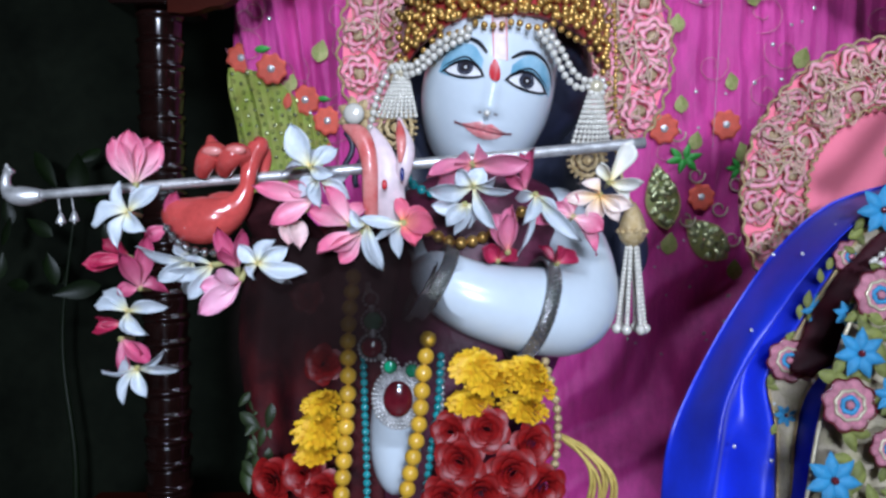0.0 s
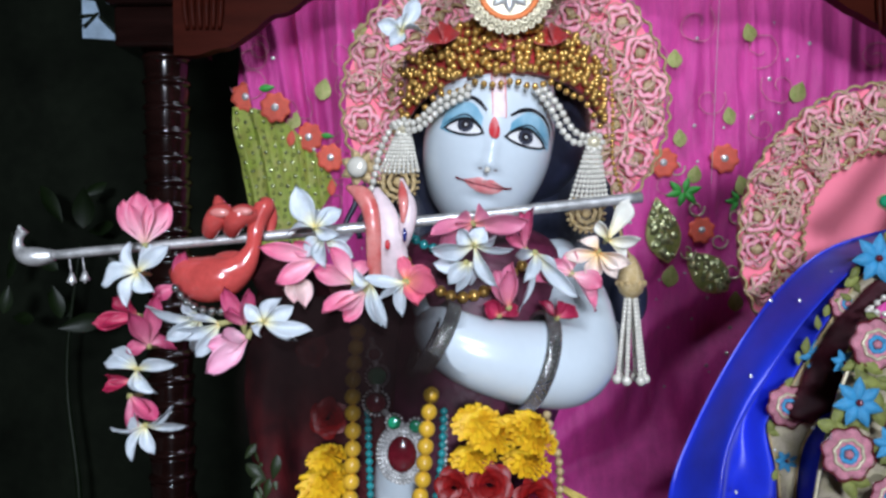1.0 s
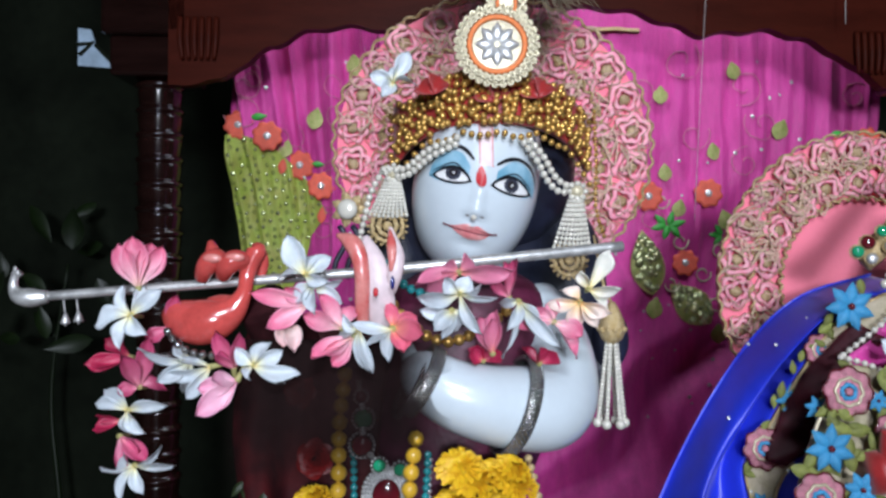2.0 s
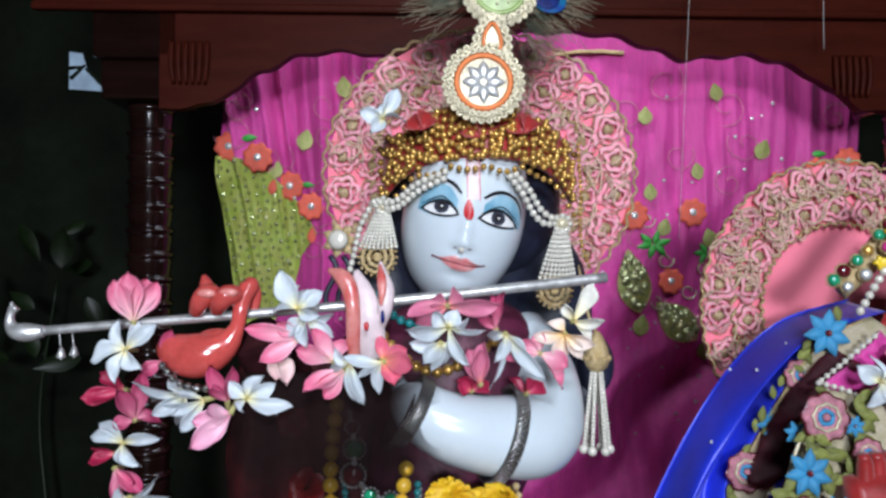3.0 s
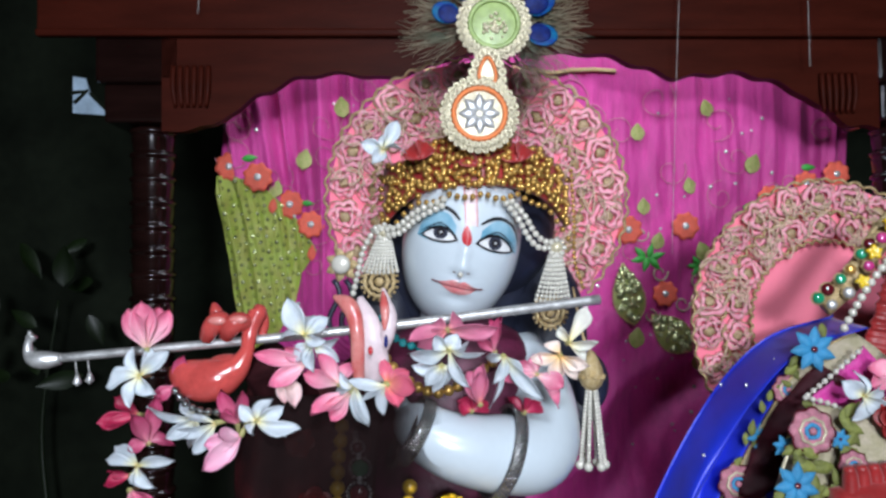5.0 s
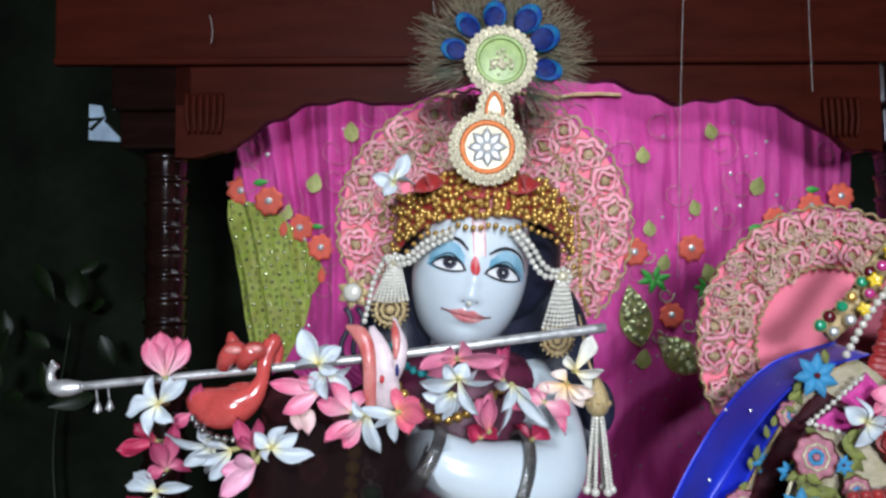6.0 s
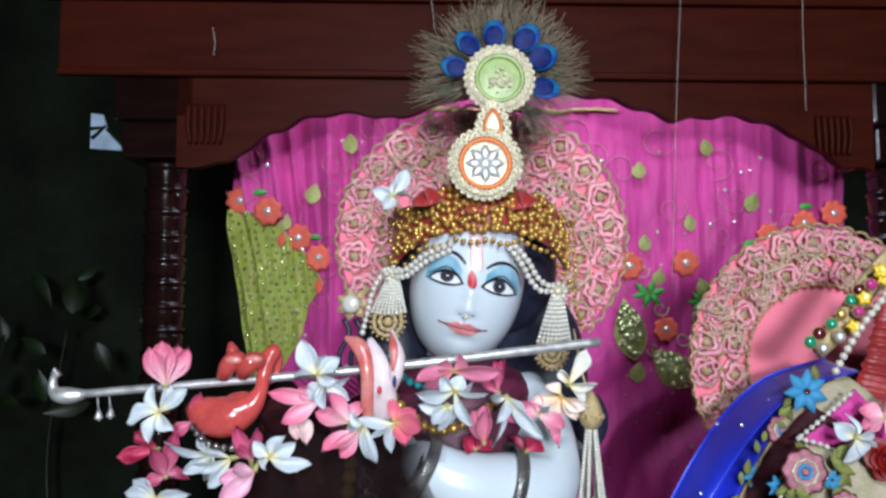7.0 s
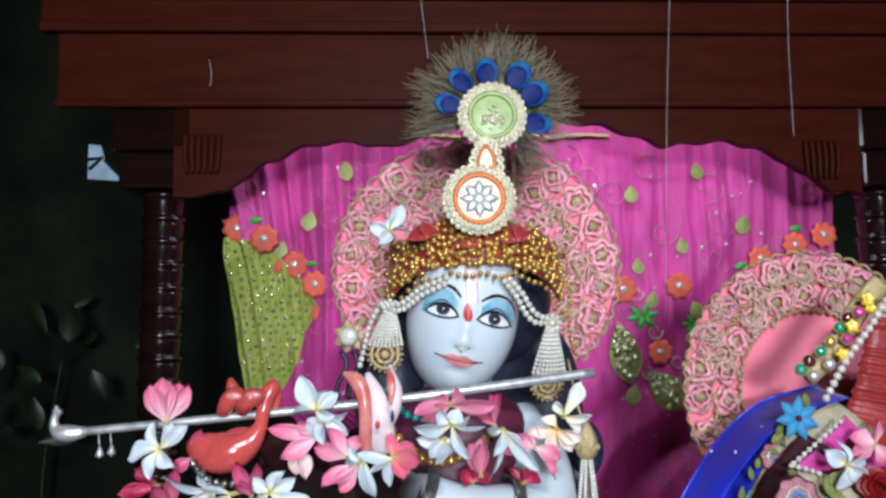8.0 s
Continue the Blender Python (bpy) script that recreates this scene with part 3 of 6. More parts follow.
    stroke(bm, [(-0.0295, -0.0728), (-0.0150, -0.0754), (0.0020, -0.0766), (0.0180, -0.0764), (0.0330, -0.0728)], [0.0010, 0.0007, 0.0006, 0.0007, 0.0010], 0.0019, 14)
    # nostrils: their shade is put on as small grey-brown discs
    for x, z in ((-0.0052, -0.0592), (0.0114, -0.0582)):
        paint(bm, disc2(x, z, 0.0022, 0.0009, 12), 0.0009, 15, 2)
    # long dark hair behind the head and over the shoulders
    for c, r, sq in (((0.066, 0.915, 1.668), 0.115, (1.05, 0.72, 1.0)), ((0.050, 0.93, 1.60), 0.105, (1.12, 0.55, 1.1)), ((0.175, 0.92, 1.50), 0.075, (0.75, 0.6, 1.7)),
                     ((0.228, 0.89, 1.452), 0.026, (0.95, 0.8, 1.5)), ((0.215, 0.90, 1.41), 0.02, (0.95, 0.8, 1.3)), ((-0.05, 0.92, 1.53), 0.065, (0.8, 0.6, 1.4))):
        ball(bm, c, r, 1, 28, sq)
    # neck, body, arms
    tube(bm, [(0.05, 0.86, 1.60), (0.045, 0.86, 1.53)], [0.042, 0.05], 20, 0)
    tube(bm, [(0.04, 0.855, 1.54), (0.04, 0.84, 1.49), (0.03, 0.83, 1.40), (0.005, 0.82, 1.28), (0.0, 0.83, 1.14), (0.0, 0.84, 0.95), (0.0, 0.85, 0.66)],
         [0.05, 0.115, 0.12, 0.105, 0.125, 0.14, 0.15], 28, 16, 40, 0.75)
    tube(bm, [(0.120, 0.84, 1.50), (0.142, 0.79, 1.45), (0.131, 0.742, 1.402), (0.085, 0.715, 1.402), (0.03, 0.700, 1.416), (-0.006, 0.705, 1.436), (-0.022, 0.725, 1.452), (-0.034, 0.71, 1.485)],
         [0.036, 0.041, 0.046, 0.043, 0.036, 0.028, 0.010, 0.010], 26, 0, 60)
    tube(bm, [(-0.05, 0.85, 1.48), (-0.12, 0.80, 1.44), (-0.15, 0.75, 1.46), (-0.175, 0.71, 1.51)], [0.035, 0.036, 0.032, 0.026], 20, 9, 30)
    # belly patch
    ball(bm, (-0.049, 0.740, 1.268), 0.045, 0, 20, (0.62, 0.7, 1.4))
    # near palm and its fingers
    tube(bm, [(-0.048, 0.684, 1.490), (-0.050, 0.676, 1.512), (-0.053, 0.672, 1.533), (-0.058, 0.676, 1.556), (-0.066, 0.684, 1.578)], [0.013, 0.015, 0.0145, 0.011, 0.003], 16, 8, 24, 0.5)
    tube(bm, [(-0.067, 0.680, 1.486), (-0.067, 0.668, 1.515), (-0.067, 0.664, 1.540), (-0.071, 0.668, 1.560), (-0.079, 0.672, 1.572), (-0.093, 0.678, 1.579)], [0.006, 0.0072, 0.0075, 0.0085, 0.0085, 0.0022], 14, 11, 30, 0.75)
    tube(bm, [(-0.041, 0.676, 1.523), (-0.036, 0.668, 1.540), (-0.034, 0.670, 1.558), (-0.038, 0.676, 1.572), (-0.041, 0.682, 1.587)], [0.006, 0.0078, 0.0078, 0.0062, 0.0016], 14, 8, 22, 0.7)
    tube(bm, [(-0.039, 0.662, 1.544), (-0.038, 0.663, 1.558), (-0.039, 0.668, 1.571), (-0.041, 0.677, 1.584)], [0.0015, 0.0042, 0.0046, 0.0012], 12, 11, 18, 0.6)
    ball(bm, (-0.037, 0.656, 1.533), 0.0028, 13, 10, (0.8, 0.6, 2.4))
    ball(bm, (-0.053, 0.656, 1.524), 0.0030, 7, 10, (0.9, 0.6, 1.5))
    # far palm, lacquered red, curled round the flute
    tube(bm, [(-0.269, 0.705, 1.498), (-0.253, 0.694, 1.495), (-0.233, 0.688, 1.491), (-0.214, 0.686, 1.494), (-0.197, 0.686, 1.504), (-0.186, 0.684, 1.520), (-0.183, 0.684, 1.536), (-0.180, 0.688, 1.551), (-0.175, 0.692, 1.563), (-0.177, 0.694, 1.570)], [0.008, 0.0180, 0.0228, 0.0215, 0.0145, 0.0080, 0.0078, 0.0090, 0.0095, 0.0030], 20, 10, 60, 0.9)
    tube(bm, [(-0.176, 0.704, 1.535), (-0.173, 0.700, 1.550), (-0.175, 0.698, 1.563), (-0.178, 0.698, 1.570)], [0.006, 0.0082, 0.0075, 0.0025], 12, 10, 18, 0.6)
    ball(bm, (-0.208, 0.690, 1.504), 0.0185, 10, 20, (1.25, 0.7, 0.8))
    for pts, r in (([(-0.229, 0.690, 1.536), (-0.222, 0.680, 1.546), (-0.216, 0.678, 1.554), (-0.210, 0.682, 1.554), (-0.210, 0.692, 1.542)], 0.0098), ([(-0.208, 0.690, 1.538), (-0.201, 0.678, 1.547), (-0.194, 0.676, 1.553), (-0.188, 0.682, 1.552), (-0.186, 0.692, 1.542)], 0.0104)):
        tube(bm, pts, [r * 0.8, r, r, r * 0.92, r * 0.6], 14, 10, 24)
    tube(bm, [(-0.220, 0.702, 1.554), (-0.222, 0.700, 1.563), (-0.225, 0.702, 1.572)], [0.008, 0.0072, 0.0028], 12, 10, 14)
    for c in ((-0.213, 0.670, 1.555), (-0.191, 0.669, 1.556)):
        ball(bm, c, 0.0076, 11, 14, (1.3, 0.5, 0.6))
    ob = part("statue", bm, [MARBLE, HAIR, LINE, SHADOW_BLUE, EYE_WHITE, IRIS, LIPS, VERMILION, PINKLINE, MAROON, RED_LACQUER, PINK_LACQUER, IRIS_BROWN, NAVY_GEM, LIP_SEAM, NOSTRIL, PLUM])
    return tagged(ob, "painted white marble flute-playing statue with dark hair", "statue")


figure()


# ---- flute with a bird finial ----
def flute():
    t = thing("flute", "long silver flute with bird-shaped end and tiny bells", "flute")
    a, b = Vector((-0.392, 0.695, 1.515)), Vector((0.206, 0.745, 1.570))
    mid = Vector((-0.068, 0.705, 1.542))
    bm = bm_new()
    n = 40
    pts = spline([a, mid, b], n)
    tube(bm, pts, [0.0058 - 0.0012 * (1 - i / n) for i in range(n + 1)], 14)
    part("pipe", bm, SILVER, t)
    bm = bm_new()
    tube(bm, [(-0.384, 0.695, 1.515), (-0.399, 0.693, 1.514), (-0.411, 0.692, 1.516), (-0.417, 0.692, 1.524), (-0.416, 0.692, 1.534), (-0.411, 0.692, 1.540)], [0.006, 0.0095, 0.0085, 0.005, 0.004, 0.0045], 12, 0, 26)
    tube(bm, [(-0.414, 0.692, 1.541), (-0.420, 0.692, 1.538)], [0.003, 0.0006], 8)
    tube(bm, [(-0.415, 0.692, 1.540), (-0.416, 0.692, 1.545)], [0.003, 0.0014], 8)
    part("bird_finial", bm, SILVER, t, "cast silver bird at the flute's end")
    for top, low in (((-0.369, 0.695, 1.512), (-0.367, 0.695, 1.494)), ((-0.356, 0.695, 1.513), (-0.354, 0.695, 1.496))):
        top, low = Vector(top), Vector(low)
        bm = bm_new()
        tube(bm, [top, low], [0.0008, 0.0008], 6)
        lathe(bm, [(0.0015, 0.004), (0.003, 0.0), (0.0048, -0.005), (0.0042, -0.006)], low, 10)
        ball(bm, low + Vector((0, 0, -0.007)), 0.0016, 0, 6)
        part("bell", bm, SILVER, t)
    return t


flute()


# ---- frangipani flowers of the garland ----
def petal_bm(length, width, cup, curl, twist, seed=0):
    """One broad petal from the throat along +x, its face to +z."""
    bm = bm_new()
    nu, nv = 12, 8
    ph = seed * 1.7

    def fn(u, v, dz):
        w = width * (0.16 + 1.02 * math.sin(math.pi * min(1.0, u * 0.80)) ** 1.3) * math.sqrt(max(0.0, 1 - max(0.0, (u - 0.62) / 0.38) ** 2.6)) * (1 + 0.05 * math.sin(u * 9 + ph)) + 0.0004
        s = (v - 0.5) * 2
        lift = cup * length * (u * 0.9) - curl * length * u * u
        roll = 0.62 * w * s * s * (1 - 0.45 * u) + 0.35 * w * max(0.0, s * math.cos(ph)) ** 2
        side = 0.08 * length * u * u * math.sin(ph)
        wave = 0.0018 * math.sin(u * 7 + s * 2.4 + ph) * u
        return Vector((length * u * (1 - 0.04 * s * s), s * w * 0.95 + side, lift + roll + twist * w * s * (0.3 + u) + wave + dz))
    lay = [[[bm.verts.new(fn(i / nu, j / nv, d)) for j in range(nv + 1)] for i in range(nu + 1)] for d in (0.0, -0.0008)]
    for k, g in enumerate(lay):
        for i in range(nu):
            for j in range(nv):
                q = (g[i][j], g[i + 1][j], g[i + 1][j + 1], g[i][j + 1])
                bm.faces.new(q if k == 0 else q[::-1])
    a, b = lay
    for i in range(nu):
        bm.faces.new((a[i][0], b[i][0], b[i + 1][0], a[i + 1][0]))
        bm.faces.new((a[i][nv], a[i + 1][nv], b[i + 1][nv], b[i][nv]))
    for j in range(nv):
        bm.faces.new((a[nu][j], b[nu][j], b[nu][j + 1], a[nu][j + 1]))
    return bm


STALK = mat("pale_green_stalk", (0.45, 0.42, 0.16), 0.5, vary=0.3, scale=80, bump=0.1)
# spoon-shaped, curled back, cupped, narrow and twisted: (cup, curl, twist)
PETAL_SHAPES = ((0.18, 0.34, 0.18), (0.30, 0.72, 0.25), (0.02, -0.20, 0.18), (0.10, 0.45, 0.50))
PETAL_MESHES = {}
BLOOM_RNG = random.Random(77)


def bloom(label, material, centre, petals, stalk=None):
    """One frangipani. Each petal: direction round the throat in degrees, length and half width in mm, tilt towards the hall, shape."""
    t = thing("frangipani", label, "flower", centre, "garland flowers")
    for deg, length, half, tilt, shape in petals:
        key = (material.name, shape)
        if key not in PETAL_MESHES:
            o = part("petal", petal_bm(0.035, 0.0100, *PETAL_SHAPES[shape], shape + len(PETAL_MESHES)), material, t)
            PETAL_MESHES[key] = o
        else:
            o = again(PETAL_MESHES[key], Matrix.Identity(4), t)
        a, b = radians(deg), radians(tilt + BLOOM_RNG.uniform(-16, 16))
        d = Vector((math.cos(a) * math.cos(b), -math.sin(b), math.sin(a) * math.cos(b)))
        n = Vector((0, -1, 0.15))
        n = (n - d * n.dot(d)).normalized()
        side = n.cross(d)
        turn = Matrix.Rotation(radians(BLOOM_RNG.uniform(-42, 42)), 3, d)
        m = Matrix((d * (length / 35) * BLOOM_RNG.uniform(0.90, 1.08), turn @ side * (half / 10.8) * BLOOM_RNG.choice((-1, 1)), turn @ n)).transposed().to_4x4()
        o.matrix_basis = Matrix.Translation(d * 0.0008) @ m
    way = Vector((math.cos(radians(stalk)), 0.2, math.sin(radians(stalk)))) if stalk is not None else Vector((0.1, 1, -0.2))
    bm = bm_new()
    tube(bm, [way * -0.001, way * 0.008 + Vector((0, 0.002, 0)), way * 0.018 + Vector((0, 0.006, 0))], [0.0032, 0.0025, 0.0018], 8, 0, 8)
    part("stalk", bm, STALK, t)
    return t


bloom("half-closed pink frangipani bud", PETAL_PINK, (-0.290, 0.684, 1.526), [(108, 48, 11.0, -6, 2), (66, 43, 10.0, -6, 2), (96, 51, 12.5, 12, 2), (80, 49, 11.5, 4, 2), (120, 40, 9.0, -14, 1)], 270)
bloom("fresh white frangipani flower with yellow throat", PETAL_WHITE, (-0.292, 0.672, 1.499), [(42, 40, 7.9, 15, 0), (114, 33, 7.4, 10, 0), (-176, 34, 7.9, 8, 1), (-112, 34, 8.4, 25, 0), (-47, 30, 8.9, 30, 0), (64, 28, 6.8, -20, 1)])
bloom("pink frangipani flower with folded petals", PETAL_ROSE, (-0.261, 0.690, 1.486), [(72, 32, 7.6, 10, 2), (-142, 22, 7.6, 0, 2), (-30, 22, 6.5, -10, 1)])
bloom("deep crimson frangipani bud", PETAL_DARK, (-0.300, 0.690, 1.455), [(-176, 43, 8.1, 10, 2), (162, 38, 7.6, -8, 2), (-161, 34, 7.0, 15, 2)])
bloom("pink frangipani flower with folded petals", PETAL_ROSE, (-0.288, 0.684, 1.427), [(108, 42, 8.0, 10, 2), (78, 53, 8.0, 0, 2), (15, 21, 7.0, -5, 1), (-156, 19, 7.5, 5, 2)])
bloom("white frangipani with curled drooping petals", PETAL_WHITE, (-0.234, 0.674, 1.455), [(173, 47, 6.8, 12, 1), (-144, 36, 7.4, 18, 0), (137, 28, 6.3, -5, 0), (-99, 33, 5.8, 10, 1)])
bloom("white frangipani with curled drooping petals", PETAL_WHITE, (-0.213, 0.668, 1.450), [(-167, 41, 7.8, 20, 0), (163, 33, 5.2, 5, 3), (-126, 38, 6.8, 5, 0)], 10)
bloom("fresh white frangipani flower with yellow throat", PETAL_WHITE, (-0.171, 0.666, 1.452), [(137, 24, 6.8, 15, 0), (62, 25, 7.3, 5, 0), (25, 34, 7.8, 20, 0), (-12, 41, 6.8, 20, 1), (-36, 38, 5.2, 10, 3), (-118, 18, 5.7, -10, 0)])
bloom("half-closed pink frangipani bud", PETAL_BLUSH_PINK, (-0.188, 0.670, 1.436), [(-144, 46, 11.0, 12, 2), (-169, 34, 9.4, 2, 2), (-117, 33, 10.5, -5, 2), (-178, 26, 8.9, 22, 2)], 70)
bloom("half-closed pink frangipani bud", PETAL_ROSE, (-0.193, 0.676, 1.447), [(111, 40, 7.9, 10, 2), (82, 38, 6.9, 0, 2), (103, 31, 7.9, 20, 2)], 270)
bloom("white frangipani with curled drooping petals", PETAL_WHITE, (-0.295, 0.674, 1.406), [(162, 38, 5.3, 10, 1), (135, 30, 5.8, 0, 1), (-51, 31, 7.4, 22, 0), (15, 33, 5.3, 5, 3), (-85, 26, 6.8, 12, 0)])
bloom("deep crimson frangipani bud", PETAL_DARK, (-0.308, 0.690, 1.392), [(-159, 28, 7.6, 10, 2), (155, 23, 7.0, 0, 2)])
bloom("deep crimson frangipani bud", PETAL_ROSE, (-0.307, 0.684, 1.378), [(-44, 39, 8.6, 10, 2), (-68, 35, 8.0, 18, 2), (-27, 26, 7.0, -5, 2)])
bloom("white frangipani with curled drooping petals", PETAL_WHITE, (-0.288, 0.674, 1.352), [(-4, 33, 4.7, 10, 3), (-166, 34, 5.3, 8, 3), (-115, 36, 5.8, 15, 0), (-71, 28, 6.3, 25, 0), (21, 24, 4.7, -10, 1), (162, 20, 5.3, -5, 1)])
bloom("fresh white frangipani flower with yellow throat", PETAL_WHITE, (-0.121, 0.664, 1.540), [(115, 40, 10.9, 15, 0), (37, 28, 7.8, 10, 0), (173, 25, 6.2, 15, 1), (-22, 23, 6.2, 20, 0), (77, 25, 7.3, -12, 1)])
bloom("blush frangipani flower with yellow throat", PETAL_WHITE, (-0.113, 0.668, 1.531), [(-140, 27, 7.8, 15, 0), (-94, 30, 7.8, 22, 0), (-37, 32, 7.8, 10, 0), (-5, 24, 6.3, -5, 1)])
bloom("pink frangipani flower with folded petals", PETAL_PINK, (-0.119, 0.672, 1.511), [(-151, 50, 8.9, 20, 0), (167, 56, 7.9, 5, 2), (142, 30, 7.4, -10, 2)])
bloom("blush frangipani flower with yellow throat", PETAL_BLUSH, (-0.144, 0.676, 1.493), [(-54, 34, 9.0, 18, 0), (-92, 25, 7.9, 10, 0), (-139, 21, 5.8, 0, 1)])
bloom("pink frangipani flower with folded petals", PETAL_PINK, (-0.086, 0.666, 1.488), [(162, 41, 8.8, 15, 2), (126, 44, 8.3, 5, 2), (113, 28, 7.3, -15, 2), (65, 28, 7.8, -12, 1)])
bloom("half-closed pink frangipani bud", PETAL_PINK, (-0.075, 0.664, 1.480), [(-148, 50, 9.3, 12, 2), (-160, 36, 7.3, 0, 2), (-129, 33, 7.8, -6, 2)], 40)
bloom("white frangipani with curled drooping petals", PETAL_WHITE, (-0.069, 0.660, 1.488), [(-71, 41, 4.6, 20, 1), (-85, 37, 4.1, 8, 3), (-171, 22, 6.2, 15, 1), (148, 19, 6.2, 0, 0)])
bloom("blush frangipani with red-edged petals and yellow throat", PETAL_RED, (-0.037, 0.658, 1.490), [(-7, 36, 10.3, 20, 2), (-63, 31, 9.3, 15, 2), (90, 25, 6.7, -5, 1), (31, 28, 7.7, 5, 1)])
bloom("white frangipani with curled drooping petals", PETAL_WHITE, (-0.036, 0.656, 1.489), [(177, 39, 5.1, 10, 3), (-111, 32, 4.6, 25, 3), (-152, 27, 4.6, 10, 3)])
bloom("dusky pink frangipani flower seen from below", PETAL_DUSKY, (0.027, 0.668, 1.543), [(2, 51, 11.0, 10, 0), (40, 25, 8.9, -15, 1), (-168, 40, 10.4, 8, 0), (151, 22, 7.8, -12, 1), (-146, 42, 7.8, -5, 1)])
bloom("fresh white frangipani flower with yellow throat", PETAL_WHITE, (0.028, 0.660, 1.523), [(-169, 44, 9.8, 12, 0), (65, 19, 8.3, 25, 0), (-14, 35, 5.7, 12, 3), (-67, 46, 6.7, 15, 0), (143, 21, 7.7, 10, 0), (9, 27, 6.2, -12, 1)])
bloom("white frangipani with curled drooping petals", PETAL_WHITE, (0.020, 0.666, 1.506), [(-132, 28, 7.8, 10, 0), (-97, 28, 4.2, 25, 3), (-47, 21, 6.2, 0, 1), (-176, 29, 6.8, -10, 0)])
bloom("dusky pink frangipani flower seen from below", PETAL_ROSE, (0.077, 0.680, 1.518), [(76, 41, 5.3, 5, 2), (128, 26, 5.8, 0, 2), (105, 34, 6.4, -12, 2)])
bloom("deep crimson frangipani bud", PETAL_DUSKY, (0.062, 0.690, 1.461), [(116, 37, 10.2, 5, 2), (79, 44, 10.2, 0, 2), (97, 40, 9.7, 18, 2)])
bloom("white frangipani with curled drooping petals", PETAL_WHITE, (0.085, 0.668, 1.515), [(-99, 64, 4.2, 12, 1), (-50, 60, 6.8, 20, 0), (-49, 32, 6.8, 5, 0), (-109, 34, 6.3, 20, 0), (-170, 18, 5.2, 5, 1)])
bloom("pink frangipani flower with folded petals", PETAL_PINK, (0.120, 0.672, 1.495), [(-178, 33, 6.8, 15, 1), (-32, 29, 10.0, 18, 2), (-52, 43, 6.8, 5, 0), (78, 21, 6.8, -10, 2), (145, 20, 6.8, -5, 1)])
bloom("fresh white frangipani flower with yellow throat", PETAL_CREAM, (0.156, 0.680, 1.527), [(70, 40, 8.0, 5, 2), (114, 23, 6.9, -5, 2), (-10, 31, 6.9, 10, 1), (-40, 29, 6.4, 15, 0)])
bloom("blush frangipani flower with yellow throat", PETAL_APRICOT, (0.145, 0.670, 1.515), [(-174, 32, 6.3, 12, 0), (-103, 29, 7.9, 20, 0), (-23, 31, 7.9, 15, 0), (-58, 29, 6.8, 25, 0), (139, 19, 6.3, 0, 0)])
bloom("deep crimson frangipani bud", PETAL_DARK, (0.053, 0.702, 1.452), [(151, 20, 7.7, 10, 2), (36, 20, 7.7, 5, 2), (90, 18, 7.7, 15, 2)])
bloom("deep crimson frangipani bud", PETAL_DARK, (0.111, 0.704, 1.449), [(146, 22, 7.7, 10, 2), (48, 22, 8.3, 5, 2), (98, 21, 7.7, 15, 2)])
# flowers in the hair and on the second statue
bloom("white frangipani tucked beside the crown", PETAL_WHITE, (-0.043, 0.752, 1.746), [(165, 28, 8.4, 10, 0), (-126, 20, 7.7, 20, 0), (65, 37, 8.4, 5, 0), (25, 20, 7.7, 10, 1), (90, 23, 7.0, -5, 1)])
bloom("fresh white frangipani flower with yellow throat", PETAL_WHITE, (0.528, 0.765, 1.451), [(147, 30, 10.7, 12, 0), (-117, 34, 11.4, 20, 0), (-43, 32, 10.7, 15, 0), (5, 33, 10.0, 8, 1), (87, 26, 9.3, 0, 1)])
bloom("pink frangipani flower with folded petals", PETAL_PINK, (0.571, 0.772, 1.474), [(162, 32, 11.5, 10, 0), (90, 32, 11.5, 0, 2), (-62, 29, 10.8, 15, 0), (-151, 30, 9.3, -8, 2)])


def hang(flower, places):
    rng = random.Random(int(abs(places[0][0][0]) * 1000))
    for i, (p, n, s) in enumerate(places):
        m = facing(p, n, rng.uniform(0, 6), s)
        if i == 0:
            flower.matrix_basis = m
        else:
            copy_thing(flower, m).scale = (s, s, s)


# ---- blue veil and embroidered dress of the second figure ----
VEIL_OUT = [(0.566, 0.890, 1.539), (0.487, 0.910, 1.510), (0.426, 0.920, 1.453), (0.366, 0.920, 1.366), (0.310, 0.910, 1.266), (0.282, 0.900, 1.196), (0.274, 0.900, 1.079)]
VEIL_IN = [(0.554, 0.830, 1.522), (0.493, 0.835, 1.486), (0.451, 0.850, 1.416), (0.423, 0.865, 1.353), (0.392, 0.865, 1.298), (0.401, 0.860, 1.230), (0.403, 0.860, 1.097)]
BAND_IN = [(0.596, 0.815, 1.483), (0.533, 0.815, 1.458), (0.500, 0.835, 1.378), (0.473, 0.850, 1.335), (0.433, 0.855, 1.287), (0.419, 0.855, 1.225), (0.415, 0.850, 1.102)]


